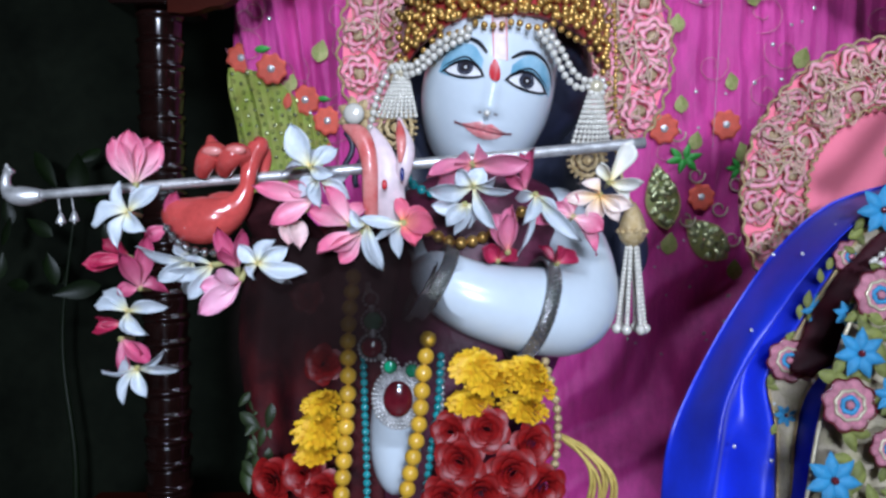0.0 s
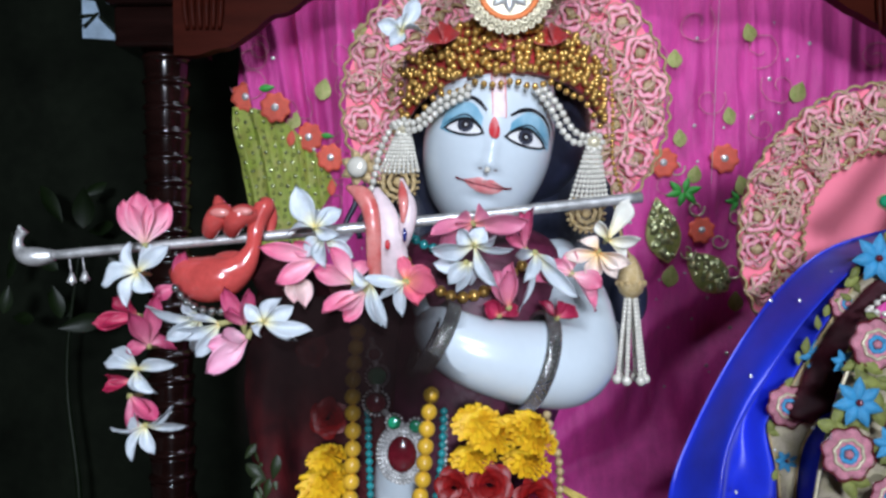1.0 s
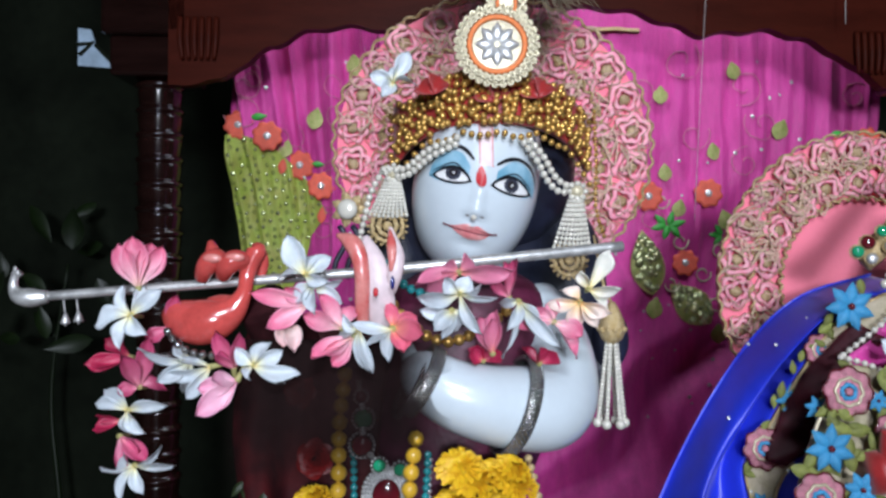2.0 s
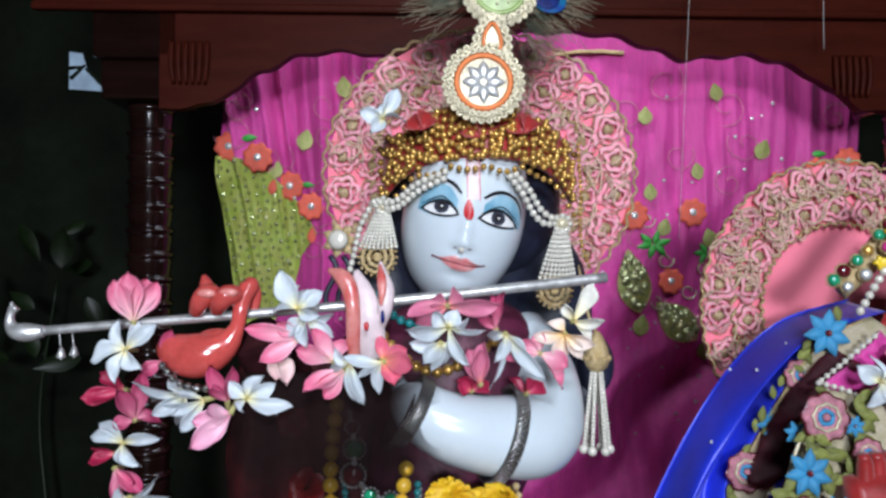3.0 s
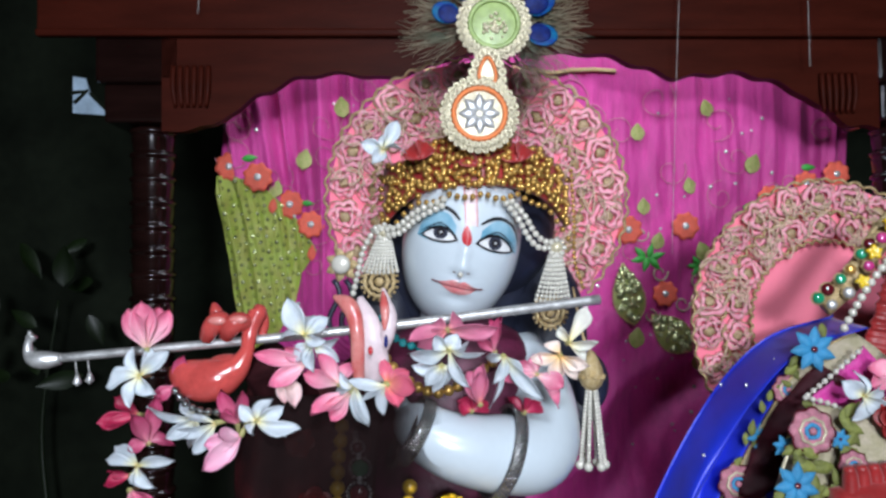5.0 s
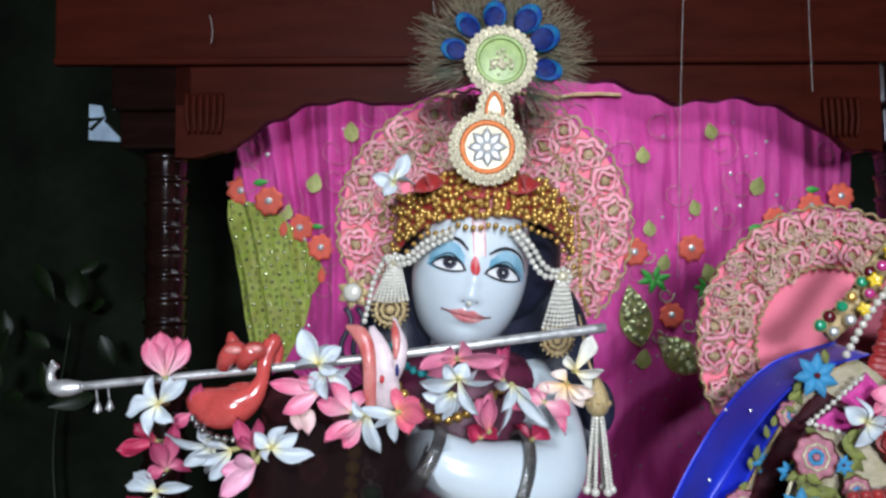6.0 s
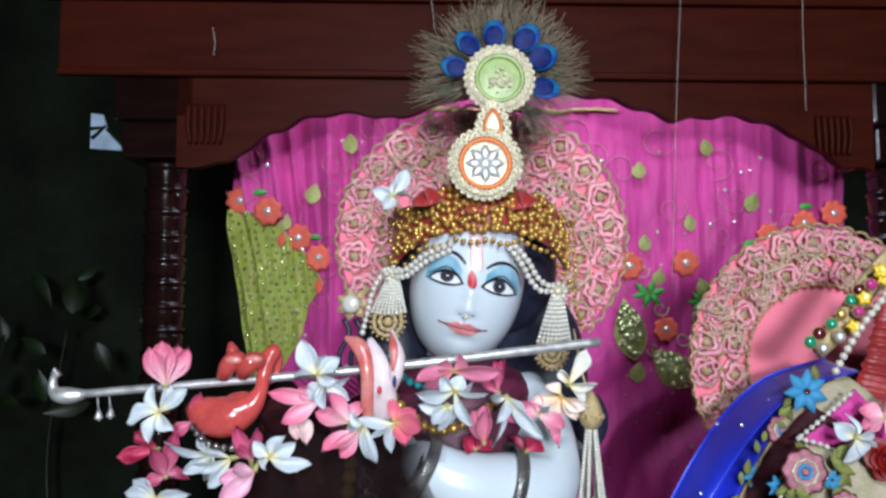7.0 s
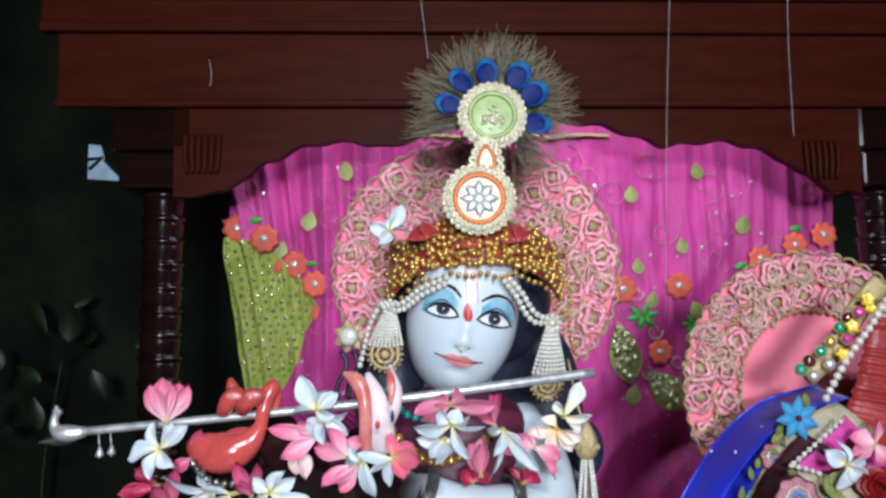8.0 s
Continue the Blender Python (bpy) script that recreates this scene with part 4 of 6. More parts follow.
def veil():
    t = thing("veil", "royal blue satin veil with gold-edged embroidered border", "veil")
    lo, li, lb = spline(VEIL_OUT, 60), spline(VEIL_IN, 60), spline(BAND_IN, 60)

    def cloth(u, v):
        k = v * 60
        i = min(59, int(k))
        a, b = lo[i].lerp(lo[i + 1], k - i), li[i].lerp(li[i + 1], k - i)
        p = a.lerp(b, u)
        fold = 0.030 * math.sin(u * 8 + v * 4 + 0.9 * math.sin(v * 6)) * math.sin(math.pi * u) ** 0.7 + 0.006 * math.sin(u * 17 - v * 9) * u * (1 - u) * 4
        return p + Vector((0, fold - 0.02 * math.sin(math.pi * u), 0))
    bm = bm_new()
    sheet(bm, cloth, 40, 60, 0.002)
    part("satin", bm, BLUE_SATIN, t)

    def band(u, v):
        k = v * 60
        i = min(59, int(k))
        return li[i].lerp(li[i + 1], k - i).lerp(lb[i].lerp(lb[i + 1], k - i), u) + Vector((0, -0.004 - 0.006 * math.sin(math.pi * u), 0))
    bm = bm_new()
    sheet(bm, band, 10, 60, 0.003)
    part("border", bm, CREAM, t, "cream embroidered border band")

    def gauze(u, v):
        half = 0.52 * math.sin(math.pi * (0.06 + 0.88 * v)) ** 0.4
        return Vector(band(0.5 + (u - 0.5) * 2 * half, 0.16 + 0.46 * v)) + Vector((0, -0.012 + 0.003 * math.sin(v * 23 + u * 5), 0))
    bm = bm_new()
    sheet(bm, gauze, 10, 24, 0.0015)
    part("gauze_overlay", bm, GAUZE, t, "dark maroon gauze over the border")
    for ln in (li, lb):
        bm = bm_new()
        tube(bm, [p + Vector((0, -0.006, 0)) for p in ln], [0.0016] * 61, 6)
        part("gold_cord", bm, GOLD_THREAD, t)


veil()


def dress():
    """Blue skirt fold and cream embroidered panel under the veil."""
    bm = bm_new()
    a = spline([(0.530, 0.860, 1.415), (0.472, 0.860, 1.347), (0.427, 0.855, 1.266), (0.409, 0.850, 1.102)], 40)
    b = spline([(0.557, 0.830, 1.418), (0.488, 0.830, 1.352), (0.445, 0.820, 1.276), (0.418, 0.810, 1.121)], 40)

    def fold(u, v):
        i = int(round(v * 40))
        return a[i].lerp(b[i], u) + Vector((0, -0.008 * math.sin(math.pi * u), 0))
    sheet(bm, fold, 12, 40, 0.004)
    tagged(part("sari_fold", bm, BLUE_SATIN), "fold of royal blue satin sari beside the embroidered panel", "cloth")
    bm = bm_new()
    c = spline([(0.487, 0.800, 1.435), (0.452, 0.790, 1.385), (0.419, 0.780, 1.287), (0.392, 0.770, 1.140)], 40)

    def panel(u, v):
        i = int(round(v * 40))
        return c[i] + Vector((0.26 * u, -0.04 * math.sin(math.pi * u * 0.9), -0.02 * u))
    sheet(bm, panel, 30, 40, 0.004)
    tagged(part("embroidered_panel", bm, CREAM), "cream net dress panel embroidered with pink and blue flowers", "cloth")


dress()


# ---- more materials for ornaments ----
ORANGE_FELT = mat("orange_red_felt", (0.93, 0.15, 0.09), 0.7, vary=0.2, scale=60, bump=0.3, island=0.15)
GREEN_SATIN = mat("bright_green_satin", (0.05, 0.42, 0.06), 0.45, vary=0.25, scale=60, bump=0.1)
DARK_STITCH = mat("dark_green_stitch", (0.15, 0.19, 0.03), 0.6, vary=0.4, scale=90, bump=0.3)
OLIVE = mat("olive_gold_sequin", (0.38, 0.35, 0.13), 0.4, 0.3, vary=0.4, scale=90, bump=0.4, second=(0.22, 0.28, 0.06))
MIRROR = mat("mirror_sequin", (0.85, 0.86, 0.84), 0.2, 0.5, vary=0.2, scale=200, bump=0.0)
VINE = mat("pink_gold_thread", (0.66, 0.26, 0.34), 0.5, 0.2, vary=0.3, scale=150, bump=0.2)
TURQUOISE = mat("turquoise_bead", (0.02, 0.30, 0.32), 0.25, vary=0.3, scale=90, bump=0.0, coat=0.3, island=0.2)
YELLOW_BEAD = mat("amber_yellow_bead", (0.72, 0.42, 0.035), 0.3, vary=0.2, scale=90, bump=0.05, coat=0.2, island=0.12)
MARIGOLD = mat("marigold_petal", (0.85, 0.55, 0.015), 0.55, vary=0.25, scale=120, bump=0.2, second=(0.72, 0.38, 0.01))
ROSE_RED = mat("red_rose_petal", (0.34, 0.007, 0.006), 0.45, vary=0.4, scale=80, bump=0.1, second=(0.16, 0.004, 0.005))
RED_CLOTH = mat("red_silk", (0.38, 0.02, 0.02), 0.4, vary=0.35, scale=40, bump=0.2, sheen=0.3)
ORANGE_CORD = mat("orange_cord", (0.85, 0.22, 0.05), 0.5, vary=0.2, scale=150, bump=0.3)
GREEN_ENAMEL = mat("pale_green_enamel", (0.36, 0.48, 0.16), 0.35, vary=0.3, scale=90, bump=0.2)
GREEN_GEM = mat("green_gem", (0.01, 0.30, 0.14), 0.08, vary=0.3, scale=90, bump=0.0, coat=1.0)
MAROON_GEM = mat("maroon_gem", (0.12, 0.008, 0.015), 0.15, vary=0.4, scale=90, bump=0.0, coat=0.6)
PINK_GEM = mat("pink_gem", (0.55, 0.04, 0.22), 0.1, vary=0.3, scale=90, bump=0.0, coat=1.0)
YELLOW_GEM = mat("yellow_gem", (0.85, 0.58, 0.02), 0.2, vary=0.2, scale=90, bump=0.0, coat=0.6)
CREAM_PEARL = mat("cream_filigree", (0.66, 0.59, 0.41), 0.3, 0.25, vary=0.25, scale=150, bump=0.2, island=0.1)
RHINESTONE = mat("grey_rhinestone", (0.40, 0.39, 0.38), 0.2, 0.9, vary=0.5, scale=300, bump=0.2)
SKY_BLUE = mat("sky_blue_embroidery", (0.04, 0.29, 0.54), 0.5, vary=0.25, scale=150, bump=0.5, island=0.1)
ROSE_PINK = mat("rose_pink_embroidery", (0.58, 0.22, 0.28), 0.6, vary=0.35, scale=150, bump=0.5, island=0.15)
LEAF_THREAD = mat("olive_embroidery", (0.20, 0.22, 0.05), 0.6, vary=0.4, scale=150, bump=0.5, island=0.3)
BARB = mat("peacock_barb", (0.32, 0.25, 0.16), 0.5, vary=0.4, scale=24, bump=0.0, second=(0.055, 0.075, 0.04))
PEACOCK_BLUE = mat("peacock_blue", (0.004, 0.010, 0.085), 0.5, vary=0.4, scale=90, bump=0.3, second=(0.006, 0.03, 0.20), spec=0.15)
PEACOCK_TEAL = mat("peacock_teal", (0.003, 0.17, 0.26), 0.5, vary=0.4, scale=45, bump=0.3, second=(0.005, 0.04, 0.22), spec=0.15)
DULL_LEAF = mat("dark_green_leaf", (0.012, 0.026, 0.006), 0.45, vary=0.4, scale=30, bump=0.2, island=0.3)
PALE_PATCH = mat("pale_blue_glass", (0.42, 0.55, 0.68), 0.15, vary=0.3, scale=25, bump=0.0, coat=0.5)
FLOSS = mat("white_thread", (0.6, 0.58, 0.55), 0.6, vary=0.3, scale=90, bump=0.0)


# ---- applique on the curtain ----
def flower_bm(r, lobes, depth=0.004, dent=0.16, n=48):
    """A soft lobed felt flower facing +z."""
    bm = bm_new()
    mid = bm.verts.new((0, 0, depth * 0.6))
    rings = []
    for f, h in ((0.35, depth * 0.7), (0.75, depth), (1.0, depth * 0.4), (1.0, -0.001)):
        rings.append([bm.verts.new((r * f * (1 - dent * f * (0.5 + 0.5 * math.cos(lobes * 2 * math.pi * k / n))) * math.cos(2 * math.pi * k / n),
                                    r * f * (1 - dent * f * (0.5 + 0.5 * math.cos(lobes * 2 * math.pi * k / n))) * math.sin(2 * math.pi * k / n), h)) for k in range(n)])
    for k in range(n):
        bm.faces.new((mid, rings[0][k], rings[0][(k + 1) % n]))
    for a, b in zip(rings, rings[1:]):
        for k in range(n):
            bm.faces.new((a[k], b[k], b[(k + 1) % n], a[(k + 1) % n]))
    return bm


def leaf_bm(l, w, h=0.003):
    """A padded pointed leaf along +x facing +z."""
    bm = bm_new()
    n = 10
    rows = []
    for i in range(n + 1):
        u = i / n
        ww = w * math.sin(math.pi * u ** 0.8) + 0.0004
        rows.append([bm.verts.new((l * (u - 0.5), s * ww, (h * (1 - s * s) if abs(s) < 1 else 0) * math.sin(math.pi * u))) for s in (-1, -0.5, 0, 0.5, 1)])
    for a, b in zip(rows, rows[1:]):
        for k in range(4):
            bm.faces.new((a[k], b[k], b[k + 1], a[k + 1]))
    return bm


def disc_bm(r, h=0.0012, n=8):
    bm = bm_new()
    a = [bm.verts.new((r * math.cos(2 * math.pi * k / n), r * math.sin(2 * math.pi * k / n), 0)) for k in range(n)]
    b = [bm.verts.new((v.co.x * 0.75, v.co.y * 0.75, h)) for v in a]
    for k in range(n):
        bm.faces.new((a[k], a[(k + 1) % n], b[(k + 1) % n], b[k]))
    bm.faces.new(b)
    return bm


def spread(name, bm, material, parent, poses, label=""):
    """Parts on one shared mesh, one for each pose."""
    first = None
    out = []
    for m in poses:
        if first is None:
            first = part(name, bm, material, parent, label)
            first.matrix_basis = m
            out.append(first)
        else:
            out.append(again(first, m, parent))
    return out


def on_cloth(p, gap, roll=0.0, scale=1.0, net=False):
    x, z = p[0], p[2]
    y = curtain_y(x, z) - gap
    return drape_inv @ facing((x, y, z), (0.03 * math.sin(x * 40), -1, 0), roll, scale)


def applique():
    rng = random.Random(5)
    red = [(-0.509, 1.865, 1.886), (-0.428, 1.865, 1.854), (-0.356, 1.865, 1.787), (-0.296, 1.865, 1.731), (0.716, 1.865, 1.718), (0.658, 1.865, 1.536),
           (1.059, 1.865, 1.832), (1.147, 1.865, 1.860), (0.959, 1.865, 1.794), (0.564, 1.865, 1.710)]
    flowers = spread("flower_applique", flower_bm(0.034, 8, 0.0025), ORANGE_FELT, drape, [on_cloth(p, 0.022, rng.uniform(0, 6), rng.uniform(1.05, 1.2)) for p in red], "orange-red felt flower with mirror centre")
    spread_child = None
    for f in flowers:
        if spread_child is None:
            spread_child = part("mirror_centre", disc_bm(0.0085, 0.003, 10), MIRROR, f)
            spread_child.matrix_basis = Matrix.Translation((0, 0, 0.003))
        else:
            again(spread_child, Matrix.Translation((0, 0, 0.003)), f)
    bits = [((-0.397, 1.865, 1.783), 1.4), ((-0.296, 1.865, 1.655), 1.5)]
    spread("petal_applique", leaf_bm(0.045, 0.011), ORANGE_FELT, drape, [on_cloth(p, 0.013, r) for p, r in bits])
    leaves = [((-0.453, 1.865, 1.907), 0.1, 1.0), ((-0.305, 1.865, 1.789), -0.1, 0.8), ((1.073, 1.865, 1.880), 0.0, 1.0), ((0.909, 1.865, 1.775), 0.3, 1.0)]
    for k in range(6):
        a = 0.3 + k * 1.02
        leaves.append((Vector((0.613, 1.865, 1.633)) + Vector((0.026 * math.cos(a), 0, 0.020 * math.sin(a))), a, 1.0))
    for k in range(3):
        a = 2.2 + k * 0.9
        leaves.append((Vector((0.767, 1.865, 1.610)) + Vector((0.02 * math.cos(a), 0, 0.018 * math.sin(a))), a, 0.8))
    spread("leaf_applique", leaf_bm(0.042, 0.009, 0.005), GREEN_SATIN, drape, [on_cloth(p, 0.012, r, s) for p, r, s in leaves], "bright green satin leaf")
    drops = [(0.601, 1.865, 1.981), (0.739, 1.865, 1.831), (0.612, 1.865, 1.775), (0.915, 1.865, 1.890), (0.642, 1.865, 1.679), (0.773, 1.865, 1.650), (0.584, 1.865, 1.417),
             (0.767, 1.865, 1.346), (-0.313, 1.865, 1.908), (-0.211, 1.865, 2.050), (0.793, 1.865, 2.047), (0.598, 1.865, 1.981), (-0.387, 1.865, 1.827)]
    spread("leaf_sequin", leaf_bm(0.052, 0.019, 0.0012), OLIVE, drape, [on_cloth(p, 0.013, rng.uniform(1.2, 1.9), rng.uniform(0.9, 1.15)) for p in drops], "olive gold leaf sequin")
    # two leaf shapes filled with sequins
    for p, l, w, roll in (((0.554, 1.865, 1.536), 0.17, 0.042, 1.75), ((0.682, 1.865, 1.428), 0.15, 0.044, 2.4)):
        m = on_cloth(p, 0.014, roll)
        pad = part("mango_leaf_applique", leaf_bm(l, w, 0.006), OLIVE, drape, "sequined green leaf motif")
        pad.matrix_basis = m
        poses = []
        for k in range(70):
            u, s = rng.uniform(0.08, 0.92), rng.uniform(-0.85, 0.85)
            ww = w * math.sin(math.pi * u ** 0.8)
            poses.append(facing((l * (u - 0.5), s * ww, 0.0065), (rng.uniform(-0.5, 0.5), rng.uniform(-0.5, 0.5), 1), 0, rng.uniform(1.2, 2.5)))
        spread("sequin", disc_bm(0.0042, 0.0008, 6), SEQUIN_GREEN, pad, poses)
        bm = bm_new()
        pts = [(l * (u - 0.5), sg * w * 1.04 * math.sin(math.pi * u ** 0.8), 0.002) for sg, us in ((1, range(0, 13)), (-1, range(12, -1, -1))) for u in [i / 12 for i in us]]
        tube(bm, pts, [0.0018] * len(pts), 5)
        part("gold_cord", bm, GOLD_THREAD, pad)
    # scroll embroidery
    def scroll(x, z, s, turn, way):
        pts = []
        for k in range(26):
            a = k / 25 * 7.5
            r = s * (0.012 + 0.006 * a)
            px_, pz_ = x + r * math.cos(turn + way * a), z + r * math.sin(turn + way * a)
            pts.append((px_, curtain_y(px_, pz_) - 0.0025, pz_))
        return pts
    for k in range(46):
        x, z = rng.uniform(-0.5, 1.12), rng.uniform(1.62, 2.1)
        bm = bm_new()
        tube(bm, scroll(x, z, rng.uniform(0.6, 1.1), rng.uniform(0, 6), rng.choice((-1, 1))), [0.0013] * 26, 5)
        bm.transform(drape_inv)
        part("scroll_embroidery", bm, VINE, drape)
    for p in ((0.643, 1.865, 1.591), (0.717, 1.865, 1.506), (0.625, 1.865, 1.480), (0.751, 1.865, 1.428), (0.602, 1.865, 1.698), (0.758, 1.865, 1.571), (0.707, 1.865, 1.435)):
        bm = bm_new()
        n = 14
        pts = [(p[0] + 0.020 * math.cos(a) * (0.5 + a / 10), curtain_y(p[0], p[2]) - 0.010, p[2] + 0.020 * math.sin(a) * (0.5 + a / 10)) for a in [k * 0.5 for k in range(n)]]
        tube(bm, pts, [0.0024] * n, 6)
        bm.transform(drape_inv)
        part("silver_cord_loop", bm, CREAM_PEARL, drape)
    # loose sequins
    poses = []
    for k in range(110):
        x, z = rng.uniform(-0.5, 1.15), rng.uniform(1.1, 2.1)
        poses.append(on_cloth((x, 0, z), 0.005, 0, rng.uniform(0.6, 1.4)) @ Matrix.Rotation(rng.uniform(-0.5, 0.5), 4, "X"))
    spread("round_sequin", disc_bm(0.0042, 0.001, 8), MIRROR, drape, poses)
    # sequins and stitched cells of the green net
    poses, cells = [], []
    for i in range(11):
        for j in range(22):
            z = 1.845 - 0.0205 * j + 0.003 * math.sin(i * 3.1 + j)
            x = net_left(z) + 0.012 + 0.0215 * i + 0.004 * math.sin(j * 2.3 + i * 1.7)
            if z < 1.42 or x > net_right(z) - 0.006:
                continue
            m = on_cloth((x, 0, z), 0.0095, 0, 1.0)
            cells.append(m)
            if (i + j) % 2 == 0:
                poses.append(on_cloth((x, 0, z), 0.011, 0, rng.uniform(0.6, 1.7)) @ Matrix.Rotation(rng.uniform(-0.7, 0.7), 4, "X"))
    spread("round_sequin", disc_bm(0.0042, 0.001, 6), SEQUIN_GREEN, drape, poses)
    bm = bm_new()
    ribbon_ring(bm, 0.0042, 0.0, 0.0014, 4, 0.05, 12)
    spread("stitched_cell", bm, DARK_STITCH, drape, cells)
    # gold trim along the curtain's head
    bm = bm_new()
    pts = [(x, curtain_y(x, 2.13) - 0.006, 2.150 + 0.004 * math.sin(x * 30)) for x in [0.0 + 0.02 * k for k in range(28)]]
    tube(bm, pts, [0.006] * 28, 6, flat=0.25)
    bm.transform(drape_inv)
    part("gold_trim", bm, GOLD_THREAD, drape)


SEQUIN_GREEN = mat("pale_green_sequin", (0.62, 0.68, 0.34), 0.25, 0.7, vary=0.3, scale=200, bump=0.0, island=0.5)
applique()


# ---- crown: gold bead band, medallions, feathers ----
def bead_bm(r, seg=8):
    bm = bm_new()
    ball(bm, (0, 0, 0), r, 0, seg)
    return bm


def string_of(name, label, category, pts, r, material, step, seg=8, group=""):
    """Beads threaded along a line."""
    t = thing(name, label, category, (0, 0, 0), group)
    line = spline(pts, 200)
    poses, run, last = [Matrix.Translation(line[0])], 0.0, line[0]
    for p in line[1:]:
        run += (p - last).length
        last = p
        if run >= step:
            poses.append(Matrix.Translation(p))
            run = 0.0
    spread("bead", bead_bm(r, seg), material, t, poses)
    bm = bm_new()
    tube(bm, spline(pts, 30), [max(0.0006, r * 0.2)] * 31, 5)
    part("cord", bm, material, t)
    return t


def headband():
    t = thing("headband", "red headband netted with gold beads", "crown")
    rng = random.Random(11)

    def place(u, v):
        x = 0.070 + 0.118 * u
        lo, hi = 1.706 - 0.040 * u ** 4 - 0.006 * u * u, 1.768 - 0.034 * u * u + 0.004 * math.sin(u * 11)
        return Vector((x, 0.757 + 0.075 * u * u + 0.012 * v, lo + (hi - lo) * v))
    bm = bm_new()
    sheet(bm, lambda u, v: place(u * 2 - 1, v) + Vector((0, 0.006, 0)), 30, 8, 0.02)
    part("cloth", bm, RED_CLOTH, t, "red silk band under the beads")
    poses = []
    for i in range(33):
        for j in range(8):
            u, v = -1 + 2 * (i + rng.uniform(-0.45, 0.45)) / 32, (j + 0.5 * (i % 2) + rng.uniform(-0.45, 0.45)) / 8
            poses.append(Matrix.Translation(place(u, v) + Vector((0, -0.002 + rng.uniform(-0.002, 0.002), 0))))
    spread("gold_bead", bead_bm(0.0044), GOLD, t, poses)
    drop = []
    for i in range(27):
        u = -1 + 2 * i / 26
        drop.append(Matrix.Translation(place(u, -0.16 - 0.10 * abs(math.sin(i * 0.7)))))
    spread("gold_bead", bead_bm(0.0038), GOLD, t, drop)
    for p in ((0.001, 0.768, 1.738), (0.067, 0.757, 1.728), (0.118, 0.763, 1.734)):
        o = part("red_petal", petal_bm(0.024, 0.011, 0.1, 0.3, 0.1), RED_CLOTH, t)
        o.matrix_basis = facing(p, (0.1, -1, 0.2), 1.2)
        o = part("red_petal", petal_bm(0.024, 0.011, 0.1, 0.3, 0.1), RED_CLOTH, t)
        o.matrix_basis = facing(p, (-0.1, -1, 0.2), 2.6)


headband()
PEARL_LINES = [
    [(0.027, 0.762, 1.689), (-0.005, 0.772, 1.676), (-0.032, 0.790, 1.657), (-0.059, 0.806, 1.658)], [(0.025, 0.762, 1.681), (-0.003, 0.772, 1.668), (-0.027, 0.790, 1.651), (-0.045, 0.803, 1.650)],
    [(0.101, 0.762, 1.684), (0.117, 0.768, 1.664), (0.129, 0.772, 1.643), (0.144, 0.776, 1.631), (0.169, 0.785, 1.635)], [(0.108, 0.764, 1.687), (0.124, 0.768, 1.669), (0.137, 0.772, 1.648), (0.152, 0.776, 1.638), (0.170, 0.787, 1.642)],
    [(-0.059, 0.812, 1.656), (-0.072, 0.812, 1.631), (-0.079, 0.815, 1.603), (-0.086, 0.818, 1.575)],
]
for line in PEARL_LINES:
    string_of("pearl_string", "string of cream pearls beside the statue's face", "beads", line, 0.0042, PEARL, 0.0082, group="pearl strings")
string_of("gold_chain", "fine gold bead chain along the hair", "beads", [(0.192, 0.825, 1.731), (0.195, 0.825, 1.670), (0.195, 0.825, 1.617), (0.206, 0.825, 1.579)], 0.0028, GOLD, 0.0062)
string_of("nose_ornament", "small pearl nose ornament with gold ring", "jewellery", [(0.045, 0.745, 1.600), (0.047, 0.745, 1.600)], 0.0034, PEARL, 0.02)


def earring(top, low, half, medal, mr):
    t = thing("earring", "pearl-strand earring above a round gold medallion", "earring", (0, 0, 0), "earrings")
    top, low, medal = Vector(top), Vector(low), Vector(medal)
    for k in range(9):
        s = (k - 4) / 4
        end = low + Vector((half * s, -0.008 * (1 - s * s), 0.002 * s * s))
        beg = top + Vector((half * 0.25 * s, -0.003 * (1 - s * s), 0))
        bm = bm_new()
        tube(bm, [beg, end], [0.0007, 0.0007], 5)
        strand = part("pearl_strand", bm, PEARL, t)
        n = 13
        spread("pearl", bead_bm(0.0027, 6), PEARL, strand, [Matrix.Translation(beg.lerp(end, i / (n - 1))) for i in range(n)])
    bm = bm_new()
    ball(bm, top, 0.008, 0, 12)
    boss = part("top_boss", bm, CREAM_PEARL, t)
    spread("pearl", bead_bm(0.0034), PEARL, boss, [Matrix.Translation(top + Vector((0.009 * math.cos(k * math.pi / 4), -0.004, 0.009 * math.sin(k * math.pi / 4)))) for k in range(8)])
    bm = bm_new()
    ribbon_ring(bm, mr * 0.85, 0, 0.003, 14, 0.06, 42)
    ribbon_ring(bm, mr * 0.5, 0.002, 0.003, 8, 0.06, 30)
    ball(bm, (0, 0, 0.001), mr * 0.3, 0, 10, (1, 1, 0.5))
    for k in range(20):
        a = 2 * math.pi * k / 20
        ball(bm, (mr * 1.08 * math.cos(a), mr * 1.08 * math.sin(a), 0), 0.0022, 0, 6)
    box(bm, (-mr, -mr * 0.06, -0.004), (mr, mr * 0.06, -0.002))
    o = part("medallion", bm, GOLD_THREAD, t, "gold filigree medallion")
    o.matrix_basis = facing(medal, (0, -1, 0))
    return t


earring((-0.045, 0.805, 1.653), (-0.051, 0.805, 1.603), 0.021, (-0.052, 0.805, 1.592), 0.021)
earring((0.162, 0.775, 1.631), (0.157, 0.775, 1.567), 0.020, (0.154, 0.775, 1.554), 0.019)


